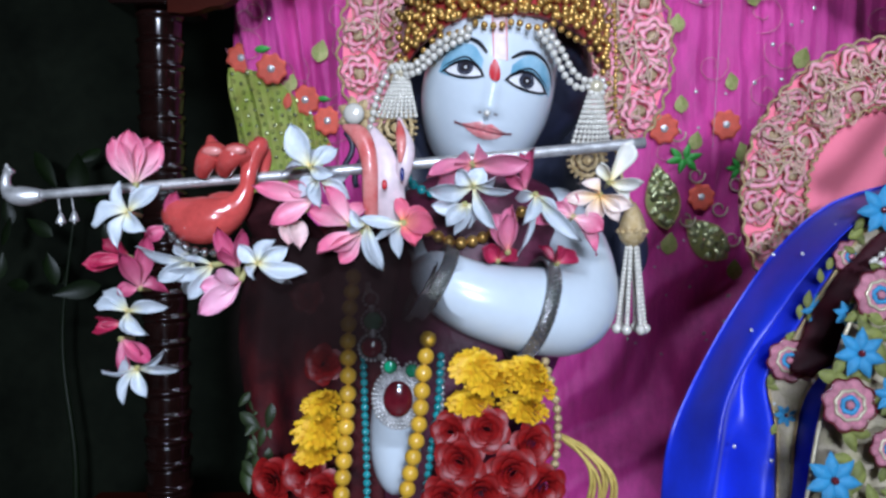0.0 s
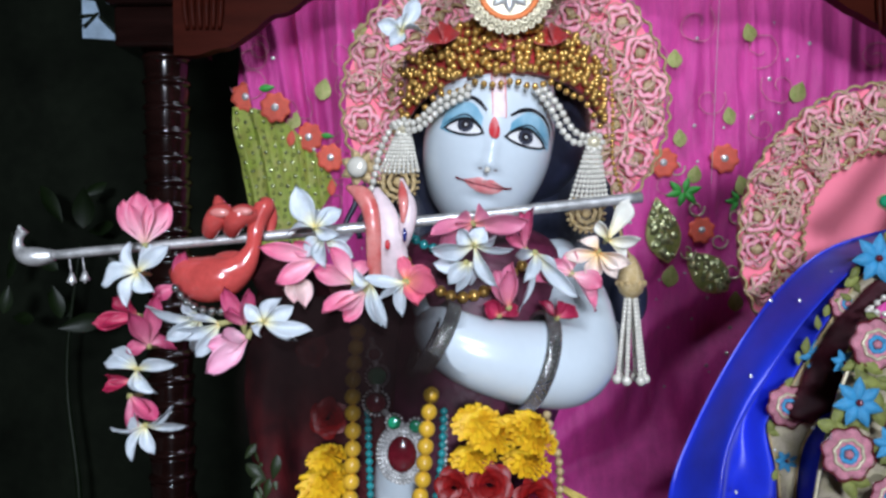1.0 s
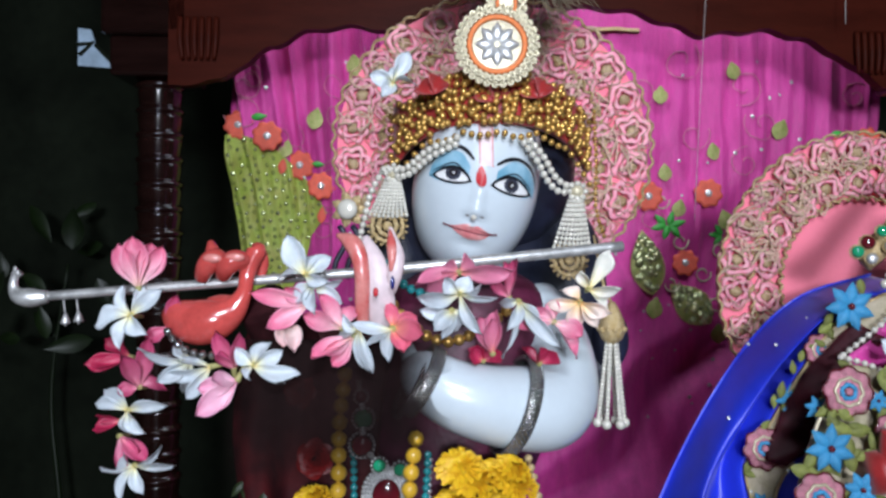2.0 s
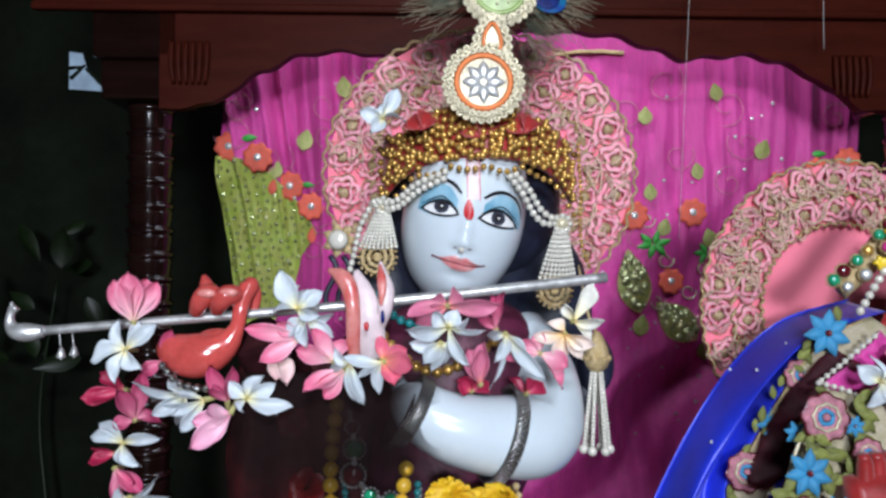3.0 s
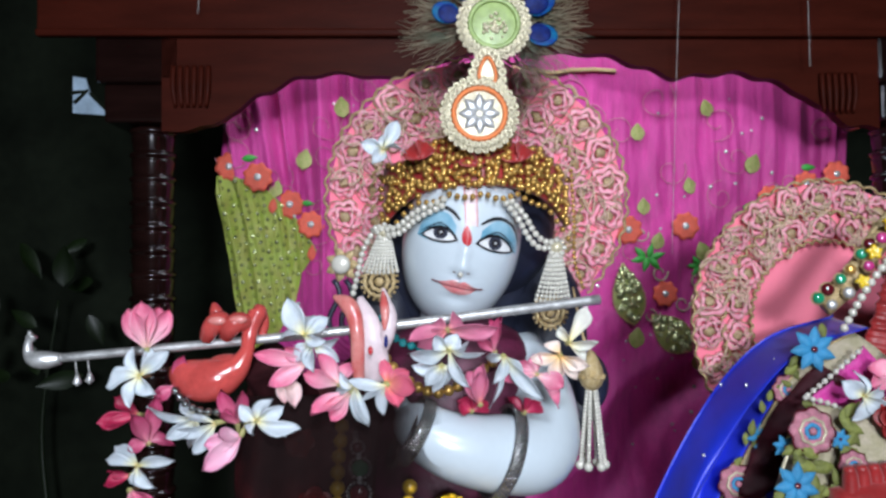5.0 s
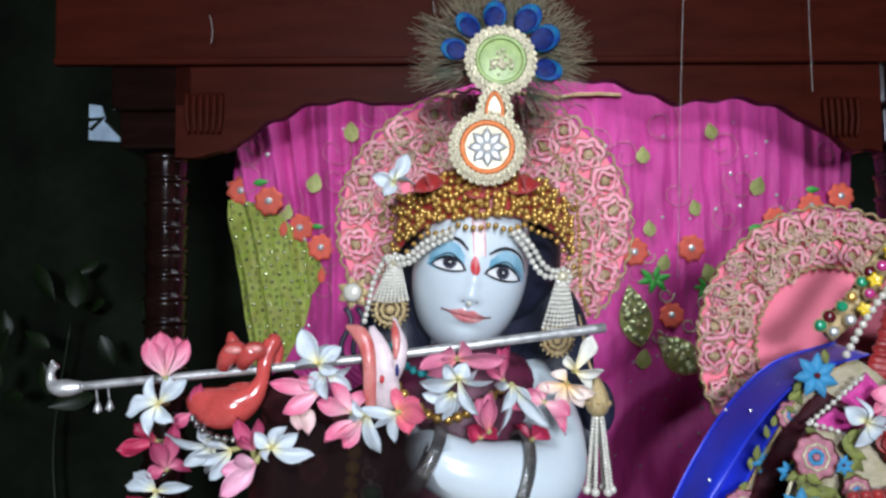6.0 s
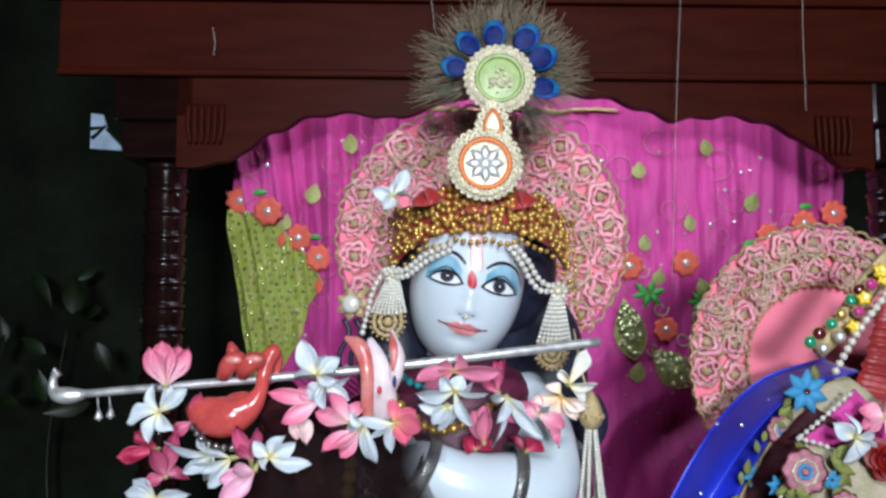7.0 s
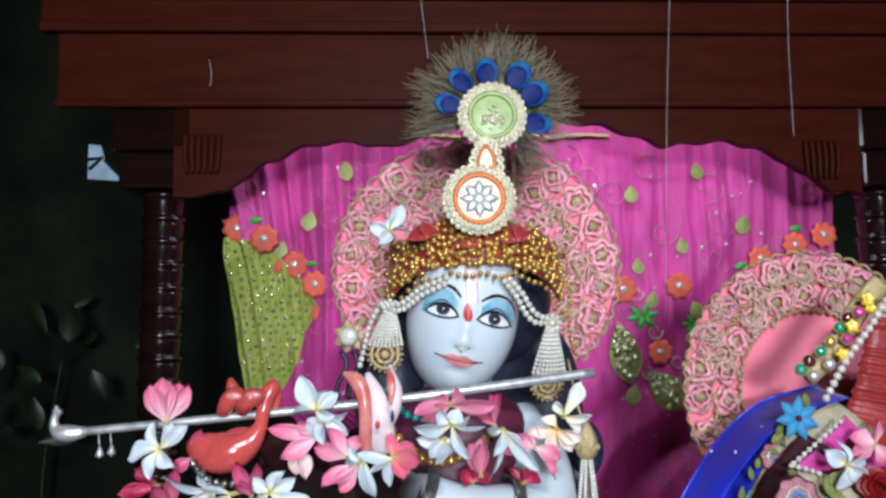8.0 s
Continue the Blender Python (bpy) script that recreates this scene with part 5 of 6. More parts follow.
def brooch():
    t = thing("brooch", "cream and gold brooch with white stone in the hair", "brooch")
    c = Vector((-0.104, 0.860, 1.614))
    bm = bm_new()
    ball(bm, (0, 0, 0.004), 0.013, 0, 14, (1, 1, 0.6))
    g = part("white_stone", bm, PEARL, t)
    g.matrix_basis = facing(c, (-0.2, -1, 0))
    for k in range(7):
        a = k * 0.9
        o = part("gold_leaf", leaf_bm(0.016, 0.006, 0.003), GOLD_THREAD, t)
        o.matrix_basis = facing(c + Vector((0.015 * math.cos(a), 0.004, 0.015 * math.sin(a))), (-0.2, -1, 0), a)
    for k in range(3):
        bm = bm_new()
        p = c + Vector((-0.012 + 0.016 * k, 0.01, -0.02))
        pts = [p + Vector((0.010 * math.sin(i * 0.5) * (1 - i / 20), -0.004, -0.006 * i)) for i in range(12)]
        tube(bm, pts, [0.0035] * 12, 6)
        part("black_curl", bm, HAIR, t)


brooch()


def tassel():
    t = thing("tassel", "hanging tassel of pearl strands under a gold bell", "tassel")
    top = Vector((0.199, 0.760, 1.489))
    bm = bm_new()
    lathe(bm, [(0.003, 0.02), (0.008, 0.012), (0.013, 0.0), (0.015, -0.012), (0.012, -0.02), (0.006, -0.026)], top, 16)
    for k in range(12):
        a = k * math.pi / 6
        ball(bm, top + Vector((0.014 * math.cos(a), 0.014 * math.sin(a), -0.010)), 0.0034, 0, 6)
    part("gold_bell", bm, GOLD_THREAD, t, "gold filigree bell")
    for k in range(6):
        a = 2 * math.pi * k / 6
        line = [top + Vector(((0.005 + 0.009 * i / 19) * math.cos(a), (0.005 + 0.007 * i / 19) * math.sin(a), -0.024 - 0.082 * i / 19)) for i in range(20)]
        bm = bm_new()
        tube(bm, line, [0.0008] * 20, 5)
        strand = part("pearl_strand", bm, PEARL, t)
        spread("pearl", bead_bm(0.0029, 6), PEARL, strand, [Matrix.Translation(p) for p in line])
        spread("end_pearl", bead_bm(0.0056, 10), PEARL, strand, [Matrix.Translation(top + Vector((0.015 * math.cos(a), 0.012 * math.sin(a), -0.113)))])
    bm = bm_new()
    tube(bm, [top + Vector((0, 0, 0.018)), Vector((0.190, 0.760, 1.526)), Vector((0.187, 0.800, 1.583))], [0.0016] * 3, 6, 0, 12)
    part("cord", bm, GOLD_THREAD, t)


tassel()


def crown_ornament():
    t = thing("crown_ornament", "crown ornament of orange-ringed medallion and green enamel disc", "crown")

    def medallion(c, r, face_mat, ring_mat, name, label, petals, bead):
        disc = part(name, lathe_bm([(r * 0.80, -0.004), (r * 0.80, 0.001), (r * 0.60, 0.003), (0.002, 0.004)], 36), face_mat, t, label)
        disc.matrix_basis = facing(c, (0, -1, 0.05))
        bm = bm_new()
        ribbon_ring(bm, r * 0.70, 0.003, r * 0.075, 1, 0, 48)
        part("ring", bm, ring_mat, disc)
        n = int(2 * math.pi * r / 0.0085)
        for rr, hh in ((0.86, 0.004), (1.0, 0.001)):
            for k in range(n):
                a = 2 * math.pi * (k + 0.5 * (rr < 1)) / n
                again(bead, Matrix.Translation((r * rr * math.cos(a), r * rr * math.sin(a), hh)), disc)
        for k in range(petals):
            o = part("silver_petal", leaf_bm(r * 0.50, r * 0.15, 0.003), SILVER, disc)
            o.matrix_basis = Matrix.Rotation(2 * math.pi * k / petals, 4, "Z") @ Matrix.Translation((r * 0.32, 0, 0.004))
        return disc
    bm = bm_new()
    ribbon_ring(bm, 0.0030, 0.0, 0.0016, 1, 0, 10)
    ball(bm, (0, 0, 0.0005), 0.0016, 0, 5)
    seed = part("filigree_bead", bm, CREAM_PEARL, t)
    seed.matrix_basis = Matrix.Translation((0.070, 0.752, 1.807))
    medallion((0.069, 0.748, 1.787), 0.043, CREAM_PEARL, ORANGE_CORD, "medallion", "cream medallion with silver flower and orange ring", 8, seed)
    top = medallion((0.088, 0.757, 1.896), 0.041, GREEN_ENAMEL, GREEN_ENAMEL, "enamel_disc", "pale green enamel disc with gold filigree", 0, seed)
    rng = random.Random(3)
    bm = bm_new()
    for k in range(40):
        a, r = rng.uniform(0, 6.28), rng.uniform(0, 0.016)
        ball(bm, (r * math.cos(a), r * math.sin(a) - 0.004, 0.005), rng.uniform(0.0014, 0.003), 0, 6)
    part("gold_filigree", bm, CREAM_PEARL, top)
    c = Vector((0.079, 0.752, 1.837))
    bm = bm_new()
    pts = [c + Vector((0.0095 * math.sin(a) * (1 - 0.35 * math.cos(a)), -0.004, 0.017 * math.cos(a))) for a in [2 * math.pi * k / 24 for k in range(25)]]
    tube(bm, pts, [0.0021] * 25, 6)
    part("orange_drop", bm, ORANGE_CORD, t)
    bm = bm_new()
    ball(bm, c, 0.016, 0, 16, (0.9, 0.2, 1.2))
    part("drop_plate", bm, CREAM_PEARL, t)
    for k in range(16):
        a = 2 * math.pi * k / 16
        again(seed, facing(c + Vector((0.0175 * math.sin(a) * (1 - 0.3 * math.cos(a)), -0.003, 0.025 * math.cos(a))), (0, -1, 0), 0, 1.25), t)
    bm = bm_new()
    tube(bm, [(0.071, 0.765, 1.755), (0.081, 0.765, 1.839), (0.088, 0.768, 1.899)], [0.004] * 3, 8, 0, 12)
    part("backing_wire", bm, SILVER, t)


crown_ornament()


def peacock_feather(eyed, seed):
    """A feather tip from the origin along +x, its face to +z."""
    t = thing("peacock_feather", "peacock feather with blue eye and loose tan barbs" if eyed else "peacock feather tip of loose tan barbs", "feather", (0, 0, 0), "crown feathers")
    rng = random.Random(seed)
    bm = bm_new()
    tube(bm, [(0, 0, 0), (0.035, 0, 0.001), (0.070, 0.002, 0.0)], [0.0012, 0.001, 0.0005], 6, 0, 10)
    part("quill", bm, BARB, t)
    bm = bm_new()
    for k in range(58 if eyed else 44):
        u = rng.random()
        x0, y0 = 0.020 + 0.050 * u, rng.uniform(-0.006, 0.006)
        ang = rng.uniform(-0.62, 0.62) * (1.15 - 0.5 * u)
        ln = (0.112 - x0) * rng.uniform(0.70, 1.15)
        bend, lift = rng.uniform(-0.35, 0.35), rng.uniform(-0.012, 0.002)
        prev = None
        for i in range(6):
            f = i / 5
            a = ang + bend * f
            p = Vector((x0 + ln * f * math.cos(a), y0 + ln * f * math.sin(a), lift * f))
            w = 0.00075 * (1 - 0.6 * f)
            side = Vector((-w * math.sin(a), w * math.cos(a), 0))
            cur = (bm.verts.new(p + side), bm.verts.new(p - side), bm.verts.new(p + Vector((0, 0, w))))
            if prev:
                for j in range(3):
                    bm.faces.new((prev[j], prev[(j + 1) % 3], cur[(j + 1) % 3], cur[j]))
            prev = cur
    part("barb_fringe", bm, BARB, t)["kind"] = "stuff"
    if eyed:
        bm = bm_new()
        ball(bm, (0.063, 0, 0.003), 0.0195, 0, 16, (1.0, 0.78, 0.10))
        ring = part("eye_ring", bm, PEACOCK_TEAL, t, "turquoise ring of the feather's eye")
        bm = bm_new()
        ball(bm, (0.0590, 0.001, 0.0048), 0.0150, 0, 16, (1.0, 0.86, 0.12))
        part("eye_spot", bm, PEACOCK_BLUE, ring, "deep blue heart of the feather's eye")
    return t


FAN = Vector((0.088, 0.790, 1.904))
for k, (deg, size, eyed) in enumerate(((163, 0.92, 1), (128, 0.98, 1), (92, 1.0, 1), (55, 1.08, 1), (28, 1.08, 1), (-8, 1.02, 1), (188, 1.0, 0), (146, 1.05, 0), (110, 1.08, 0), (74, 1.1, 0), (10, 1.12, 0), (-34, 0.9, 0))):
    f = peacock_feather(eyed, 8 + k)
    f.matrix_basis = Matrix.Translation(FAN + Vector((0, 0.003 * (k % 3) + (0 if eyed else 0.012), 0))) @ Matrix.Rotation(radians(90), 4, "X") @ Matrix.Rotation(radians(deg), 4, "Z") @ Matrix.Rotation(radians(14 * math.sin(k * 2.1)), 4, "X") @ Matrix.Scale(size, 4)


BROCADE = mat("dark_red_brocade", (0.022, 0.003, 0.005), 0.6, vary=0.5, scale=26, bump=0.4, spec=0.2, second=(0.085, 0.008, 0.010))


# ---- dark shawl over the statue's hip ----
def shawl():
    # Left edge carried further out, to stand for shade on the curtain behind.
    a = spline([(-0.206, 0.790, 1.484), (-0.223, 0.790, 1.410), (-0.228, 0.790, 1.347), (-0.224, 0.800, 1.288), (-0.212, 0.800, 1.178), (-0.215, 0.800, 1.033)], 40)
    b = spline([(-0.038, 0.755, 1.485), (-0.049, 0.745, 1.415), (-0.055, 0.740, 1.357), (-0.060, 0.735, 1.305), (-0.061, 0.735, 1.204), (-0.062, 0.740, 1.068)], 40)

    def fn(u, v):
        i = int(round(v * 40))
        return a[i].lerp(b[i], u) + Vector((0, 0.010 * math.sin(u * 21 + v * 4) * (1 - u) - 0.02 * math.sin(math.pi * u), 0))
    bm = bm_new()
    sheet(bm, fn, 40, 40, 0.004)
    tagged(part("shawl", bm, BROCADE), "dark red brocade shawl hanging at the statue's side", "cloth")


shawl()


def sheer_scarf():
    """Dark sheer sheet added for the shade under the garland; it thins out downwards."""
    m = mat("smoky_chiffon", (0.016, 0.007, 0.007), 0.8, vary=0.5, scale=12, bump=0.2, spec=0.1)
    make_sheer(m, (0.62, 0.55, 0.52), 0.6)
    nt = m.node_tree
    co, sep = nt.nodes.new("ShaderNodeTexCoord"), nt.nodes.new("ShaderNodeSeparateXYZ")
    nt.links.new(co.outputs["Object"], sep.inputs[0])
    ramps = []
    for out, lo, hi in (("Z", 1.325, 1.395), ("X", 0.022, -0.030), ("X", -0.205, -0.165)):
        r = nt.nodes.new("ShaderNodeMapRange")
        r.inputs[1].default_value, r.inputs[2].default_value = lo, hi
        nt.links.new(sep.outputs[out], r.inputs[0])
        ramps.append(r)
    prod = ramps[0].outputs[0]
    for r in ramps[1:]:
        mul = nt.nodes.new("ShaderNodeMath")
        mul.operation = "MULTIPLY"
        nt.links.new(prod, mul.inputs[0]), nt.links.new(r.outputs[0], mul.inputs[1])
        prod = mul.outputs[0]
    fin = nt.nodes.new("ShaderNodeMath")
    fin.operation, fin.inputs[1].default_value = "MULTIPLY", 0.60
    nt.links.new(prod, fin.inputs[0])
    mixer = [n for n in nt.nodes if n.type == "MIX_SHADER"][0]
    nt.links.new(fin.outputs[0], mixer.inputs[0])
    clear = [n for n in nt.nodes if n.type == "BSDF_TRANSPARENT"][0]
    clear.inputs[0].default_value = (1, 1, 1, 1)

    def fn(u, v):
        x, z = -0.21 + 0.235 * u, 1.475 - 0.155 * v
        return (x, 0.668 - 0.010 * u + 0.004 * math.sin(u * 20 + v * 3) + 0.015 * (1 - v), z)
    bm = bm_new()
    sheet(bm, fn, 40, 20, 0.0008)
    tagged(part("sheer_scarf", bm, m), "dark sheer sheet added for the shade under the flower garland", "cloth")


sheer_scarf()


# ---- bracelets on the marble arm ----
def bracelet(c, axis, r, rows, label):
    t = thing("bracelet", label, "bracelet", (0, 0, 0), "bracelets")
    w = 0.0036 * rows
    bm = bm_new()
    n = 48
    vs = []
    for k in range(n):
        a = 2 * math.pi * k / n
        d = Vector((math.cos(a), math.sin(a), 0))
        vs.append([bm.verts.new(d * rr + Vector((0, 0, zz))) for rr, zz in ((r, -w / 2), (r + 0.0018, -w / 2), (r + 0.0018, w / 2), (r, w / 2))])
    for k in range(n):
        p, q = vs[k], vs[(k + 1) % n]
        for j in range(4):
            bm.faces.new((p[j], q[j], q[(j + 1) % 4], p[(j + 1) % 4]))
    band = part("band", bm, RHINESTONE, t)
    bm = bm_new()
    for j in range(rows):
        for k in range(58):
            a = 2 * math.pi * (k + 0.5 * (j % 2)) / 58
            ball(bm, ((r + 0.0024) * math.cos(a), (r + 0.0024) * math.sin(a), (j - (rows - 1) / 2) * 0.0036), 0.0019, 0, 5)
    part("stone_band", bm, RHINESTONE, t, "rows of small grey rhinestones")["kind"] = "stuff"
    t.matrix_basis = facing(c, axis)


bracelet((0.088, 0.720, 1.402), (1, 0.20, -0.36), 0.0498, 4, "narrow grey rhinestone bracelet on the marble forearm")
bracelet((-0.009, 0.703, 1.431), (1, 0.15, -0.55), 0.0350, 4, "wide grey rhinestone cuff on the marble wrist")
bracelet((-0.020, 0.703, 1.426), (1, 0.15, -0.55), 0.0330, 2, "slim grey rhinestone bangle on the marble wrist")
string_of("bead_bracelet", "dark blue and silver bead bracelet on the red wrist", "bracelet", [(-0.255, 0.668, 1.484), (-0.242, 0.665, 1.470), (-0.226, 0.665, 1.463), (-0.205, 0.668, 1.461)], 0.0042, RHINESTONE, 0.0085)

# ---- necklaces and long bead strings ----
string_of("amber_bead_string", "long string of amber yellow beads", "beads", [(-0.089, 0.715, 1.435), (-0.091, 0.690, 1.388), (-0.091, 0.683, 1.324), (-0.097, 0.682, 1.236), (-0.104, 0.685, 1.157)], 0.0082, YELLOW_BEAD, 0.0158, 14, "long bead strings")
string_of("amber_bead_string", "long string of amber yellow beads", "beads", [(-0.014, 0.672, 1.380), (-0.018, 0.662, 1.351), (-0.023, 0.662, 1.298), (-0.033, 0.664, 1.243), (-0.045, 0.670, 1.164)], 0.0080, YELLOW_BEAD, 0.0155, 14, "long bead strings")
string_of("turquoise_bead_string", "string of small turquoise beads", "beads", [(-0.078, 0.700, 1.364), (-0.076, 0.693, 1.310), (-0.074, 0.690, 1.233), (-0.075, 0.690, 1.154)], 0.0040, TURQUOISE, 0.0076, 8, "long bead strings")
string_of("turquoise_bead_string", "string of small turquoise beads", "beads", [(-0.002, 0.672, 1.364), (-0.005, 0.668, 1.317), (-0.014, 0.668, 1.253), (-0.021, 0.670, 1.164)], 0.0040, TURQUOISE, 0.0076, 8, "long bead strings")
string_of("silver_bead_string", "fine string of silver beads", "beads", [(0.000, 0.676, 1.358), (-0.001, 0.672, 1.316), (-0.002, 0.672, 1.278)], 0.0028, SILVER, 0.0056)
string_of("gold_bead_necklace", "gold bead necklace over the statue's chest", "necklace", [(-0.055, 0.745, 1.525), (-0.028, 0.735, 1.491), (0.009, 0.725, 1.469), (0.044, 0.735, 1.475), (0.085, 0.745, 1.502)], 0.0062, GOLD, 0.0118, 10)
string_of("turquoise_bead_necklace", "short turquoise bead necklace", "necklace", [(-0.047, 0.760, 1.550), (-0.029, 0.750, 1.526), (0.003, 0.745, 1.514)], 0.0052, TURQUOISE, 0.0098, 8)


def pendant():
    t = thing("pendant", "large pendant with maroon stone in beaded silver rim", "pendant")
    c = Vector((-0.042, 0.668, 1.325))
    bm = bm_new()
    ball(bm, (0, 0, 0.002), 0.0165, 0, 18, (0.86, 1.08, 0.35))
    stone = part("stone", bm, MAROON_GEM, t, "dark maroon oval stone")
    stone.matrix_basis = facing(c, (0, -1, 0))
    bm = bm_new()
    for rr, n, rad in ((0.0185, 30, 0.0021), (0.0222, 36, 0.0022), (0.0258, 38, 0.0024)):
        for k in range(n):
            a = 2 * math.pi * k / n
            ball(bm, (rr * 0.90 * math.cos(a), rr * 1.08 * math.sin(a), 0.001 if rr < 0.02 else 0), rad, 0, 6)
    ball(bm, (0, 0, -0.002), 0.026, 0, 20, (0.9, 1.08, 0.12))
    rim = part("rim", bm, SILVER, t, "beaded silver rim")
    rim.matrix_basis = facing(c, (0, -1, 0))
    for p, r, m in (((-0.049, 0.668, 1.355), 0.0065, GREEN_GEM), ((-0.029, 0.666, 1.352), 0.0062, GREEN_GEM), ((-0.068, 0.685, 1.370), 0.0105, MAROON_GEM), ((-0.068, 0.700, 1.393), 0.0095, GREEN_GEM), ((-0.071, 0.705, 1.414), 0.006, MAROON_GEM)):
        bm = bm_new()
        ball(bm, (0, 0, 0.002), r, 0, 12, (1, 1, 0.5))
        g = part("gem", bm, m, t)
        g.matrix_basis = facing(p, (0, -1, 0))
        bm = bm_new()
        n = int(2 * math.pi * r * 1.2 / 0.004)
        for k in range(n):
            a = 2 * math.pi * k / n
            ball(bm, (r * 1.2 * math.cos(a), r * 1.2 * math.sin(a), 0), 0.0019, 0, 5)
        part("claw_ring", bm, SILVER, g)
    bm = bm_new()
    tube(bm, [(-0.075, 0.715, 1.429), (-0.068, 0.700, 1.392), (-0.067, 0.690, 1.369), (-0.050, 0.675, 1.353), (-0.042, 0.670, 1.333)], [0.003] * 5, 8, 0, 20)
    part("chain", bm, SILVER, t)


pendant()


# ---- marigolds and roses ----
def marigold():
    """A flat marigold head facing +z."""
    t = thing("marigold", "bright yellow marigold head in the body garland", "flower", (0, 0, 0), "marigolds")
    rng = random.Random(21)
    for layer, (r, lift, n) in enumerate(((0.031, 0.02, 34), (0.027, 0.16, 30), (0.021, 0.35, 24), (0.013, 0.7, 14))):
        bm = bm_new()
        for k in range(n):
            a = 2 * math.pi * (k + 0.5 * layer) / n + rng.uniform(-0.1, 0.1)
            l, w = r * rng.uniform(0.86, 1.08), 0.0042
            m = Matrix.Rotation(a, 4, "Z") @ Matrix.Rotation(-lift * rng.uniform(0.8, 1.2), 4, "Y")
            rows = []
            for i in range(5):
                u = i / 4
                ww = w * (0.35 + 0.75 * u) * (1 if u < 1 else 0.75)
                rows.append([bm.verts.new(m @ Vector((l * u, s * ww, 0.003 * math.sin(u * 5 + s) + 0.0015 * abs(s) + 0.0015 * layer))) for s in (-1, -0.35, 0.35, 1)])
            for p, q in zip(rows, rows[1:]):
                for j in range(3):
                    bm.faces.new((p[j], q[j], q[j + 1], p[j + 1]))
        part("petal_layer", bm, MARIGOLD, t)
    bm = bm_new()
    lathe(bm, [(0.004, -0.012), (0.009, -0.004), (0.007, 0.001)], seg=10)
    part("calyx", bm, DULL_LEAF, t)
    return t


def rose():
    """A red rose head facing +z, petals wound round a heart."""
    t = thing("rose", "deep red rose in the body garland", "flower", (0, 0, 0), "roses")
    first = {}
    for ring, (n, r, tilt, sc) in enumerate(((2, 0.003, 82, 0.62), (3, 0.005, 74, 0.78), (4, 0.008, 62, 0.95), (5, 0.010, 45, 1.1), (6, 0.011, 24, 1.2))):
        for k in range(n):
            m = Matrix.Rotation(2 * math.pi * (k + 0.37 * ring) / n, 4, "Z") @ Matrix.Translation((r, 0, 0.002 * (4 - ring))) @ Matrix.Rotation(radians(-tilt), 4, "Y") @ Matrix.Scale(sc, 4)
            if not first:
                bm = bm_new()
                nu, nv = 6, 6
                rows = []
                for i in range(nu + 1):
                    u = i / nu
                    w = 0.0155 * math.sin(math.pi * (0.16 + 0.62 * u)) ** 0.8
                    rows.append([bm.verts.new((0.021 * u - 0.004 * u * (s * s), s * w, 0.30 * w * s * s * 1.6 - 0.006 * u ** 4)) for s in [-1 + 2 * j / nv for j in range(nv + 1)]])
                for p, q in zip(rows, rows[1:]):
                    for j in range(nv):
                        bm.faces.new((p[j], q[j], q[j + 1], p[j + 1]))
                first["p"] = part("petal", bm, ROSE_RED, t)
                first["p"].matrix_basis = m
            else:
                again(first["p"], m, t)
    return t


ROSES = [((0.039, 0.640, 1.305), (0.0, -1, 0.18), 0.62), ((0.082, 0.662, 1.284), (0.3, -1, 0.15), 0.62), ((0.016, 0.640, 1.276), (-0.2, -1, 0.07), 0.69), ((0.062, 0.645, 1.264), (0.1, -1, 0.07), 0.71), ((0.034, 0.640, 1.248), (0, -1, -0.1), 0.65),
         ((0.003, 0.645, 1.240), (-0.2, -1, 0), 0.65), ((0.008, 0.650, 1.299), (-0.3, -1, 0.22), 0.55), ((0.093, 0.662, 1.244), (0.3, -1, -0.1), 0.65), ((-0.139, 0.715, 1.238), (-0.2, -1, 0.15), 0.69), ((-0.175, 0.735, 1.222), (-0.4, -1, 0.07), 0.71),
         ((-0.117, 0.705, 1.223), (0, -1, 0), 0.65), ((-0.120, 0.725, 1.345), (-0.2, -1, 0.22), 0.59), ((-0.140, 0.745, 1.412), (-0.2, -1, 0.22), 0.52)]
MARIGOLDS = [((0.028, 0.650, 1.359), (-0.1, -0.55, 0.8), 0.74), ((0.043, 0.650, 1.345), (0.05, -0.3, 0.95), 0.80), ((0.024, 0.650, 1.326), (-0.1, -0.3, 0.95), 0.72), ((0.080, 0.670, 1.353), (0.3, -0.3, 0.9), 0.64), ((0.085, 0.670, 1.336), (0.2, -0.3, 0.95), 0.72), ((0.075, 0.670, 1.315), (0.15, -0.3, 0.95), 0.78), ((0.064, 0.670, 1.349), (0.1, -0.35, 0.95), 0.62),
             ((-0.119, 0.698, 1.313), (-0.1, -0.3, 0.95), 0.66), ((-0.121, 0.698, 1.288), (-0.1, -0.38, 0.9), 0.92), ((-0.124, 0.698, 1.264), (-0.1, -0.3, 0.95), 0.72)]
hang(rose(), ROSES)
hang(marigold(), MARIGOLDS)


PALE_GOLD_CORD = mat("pale_gold_cord", (0.66, 0.50, 0.13), 0.4, 0.2, vary=0.35, scale=160, bump=0.5, second=(0.50, 0.36, 0.08))


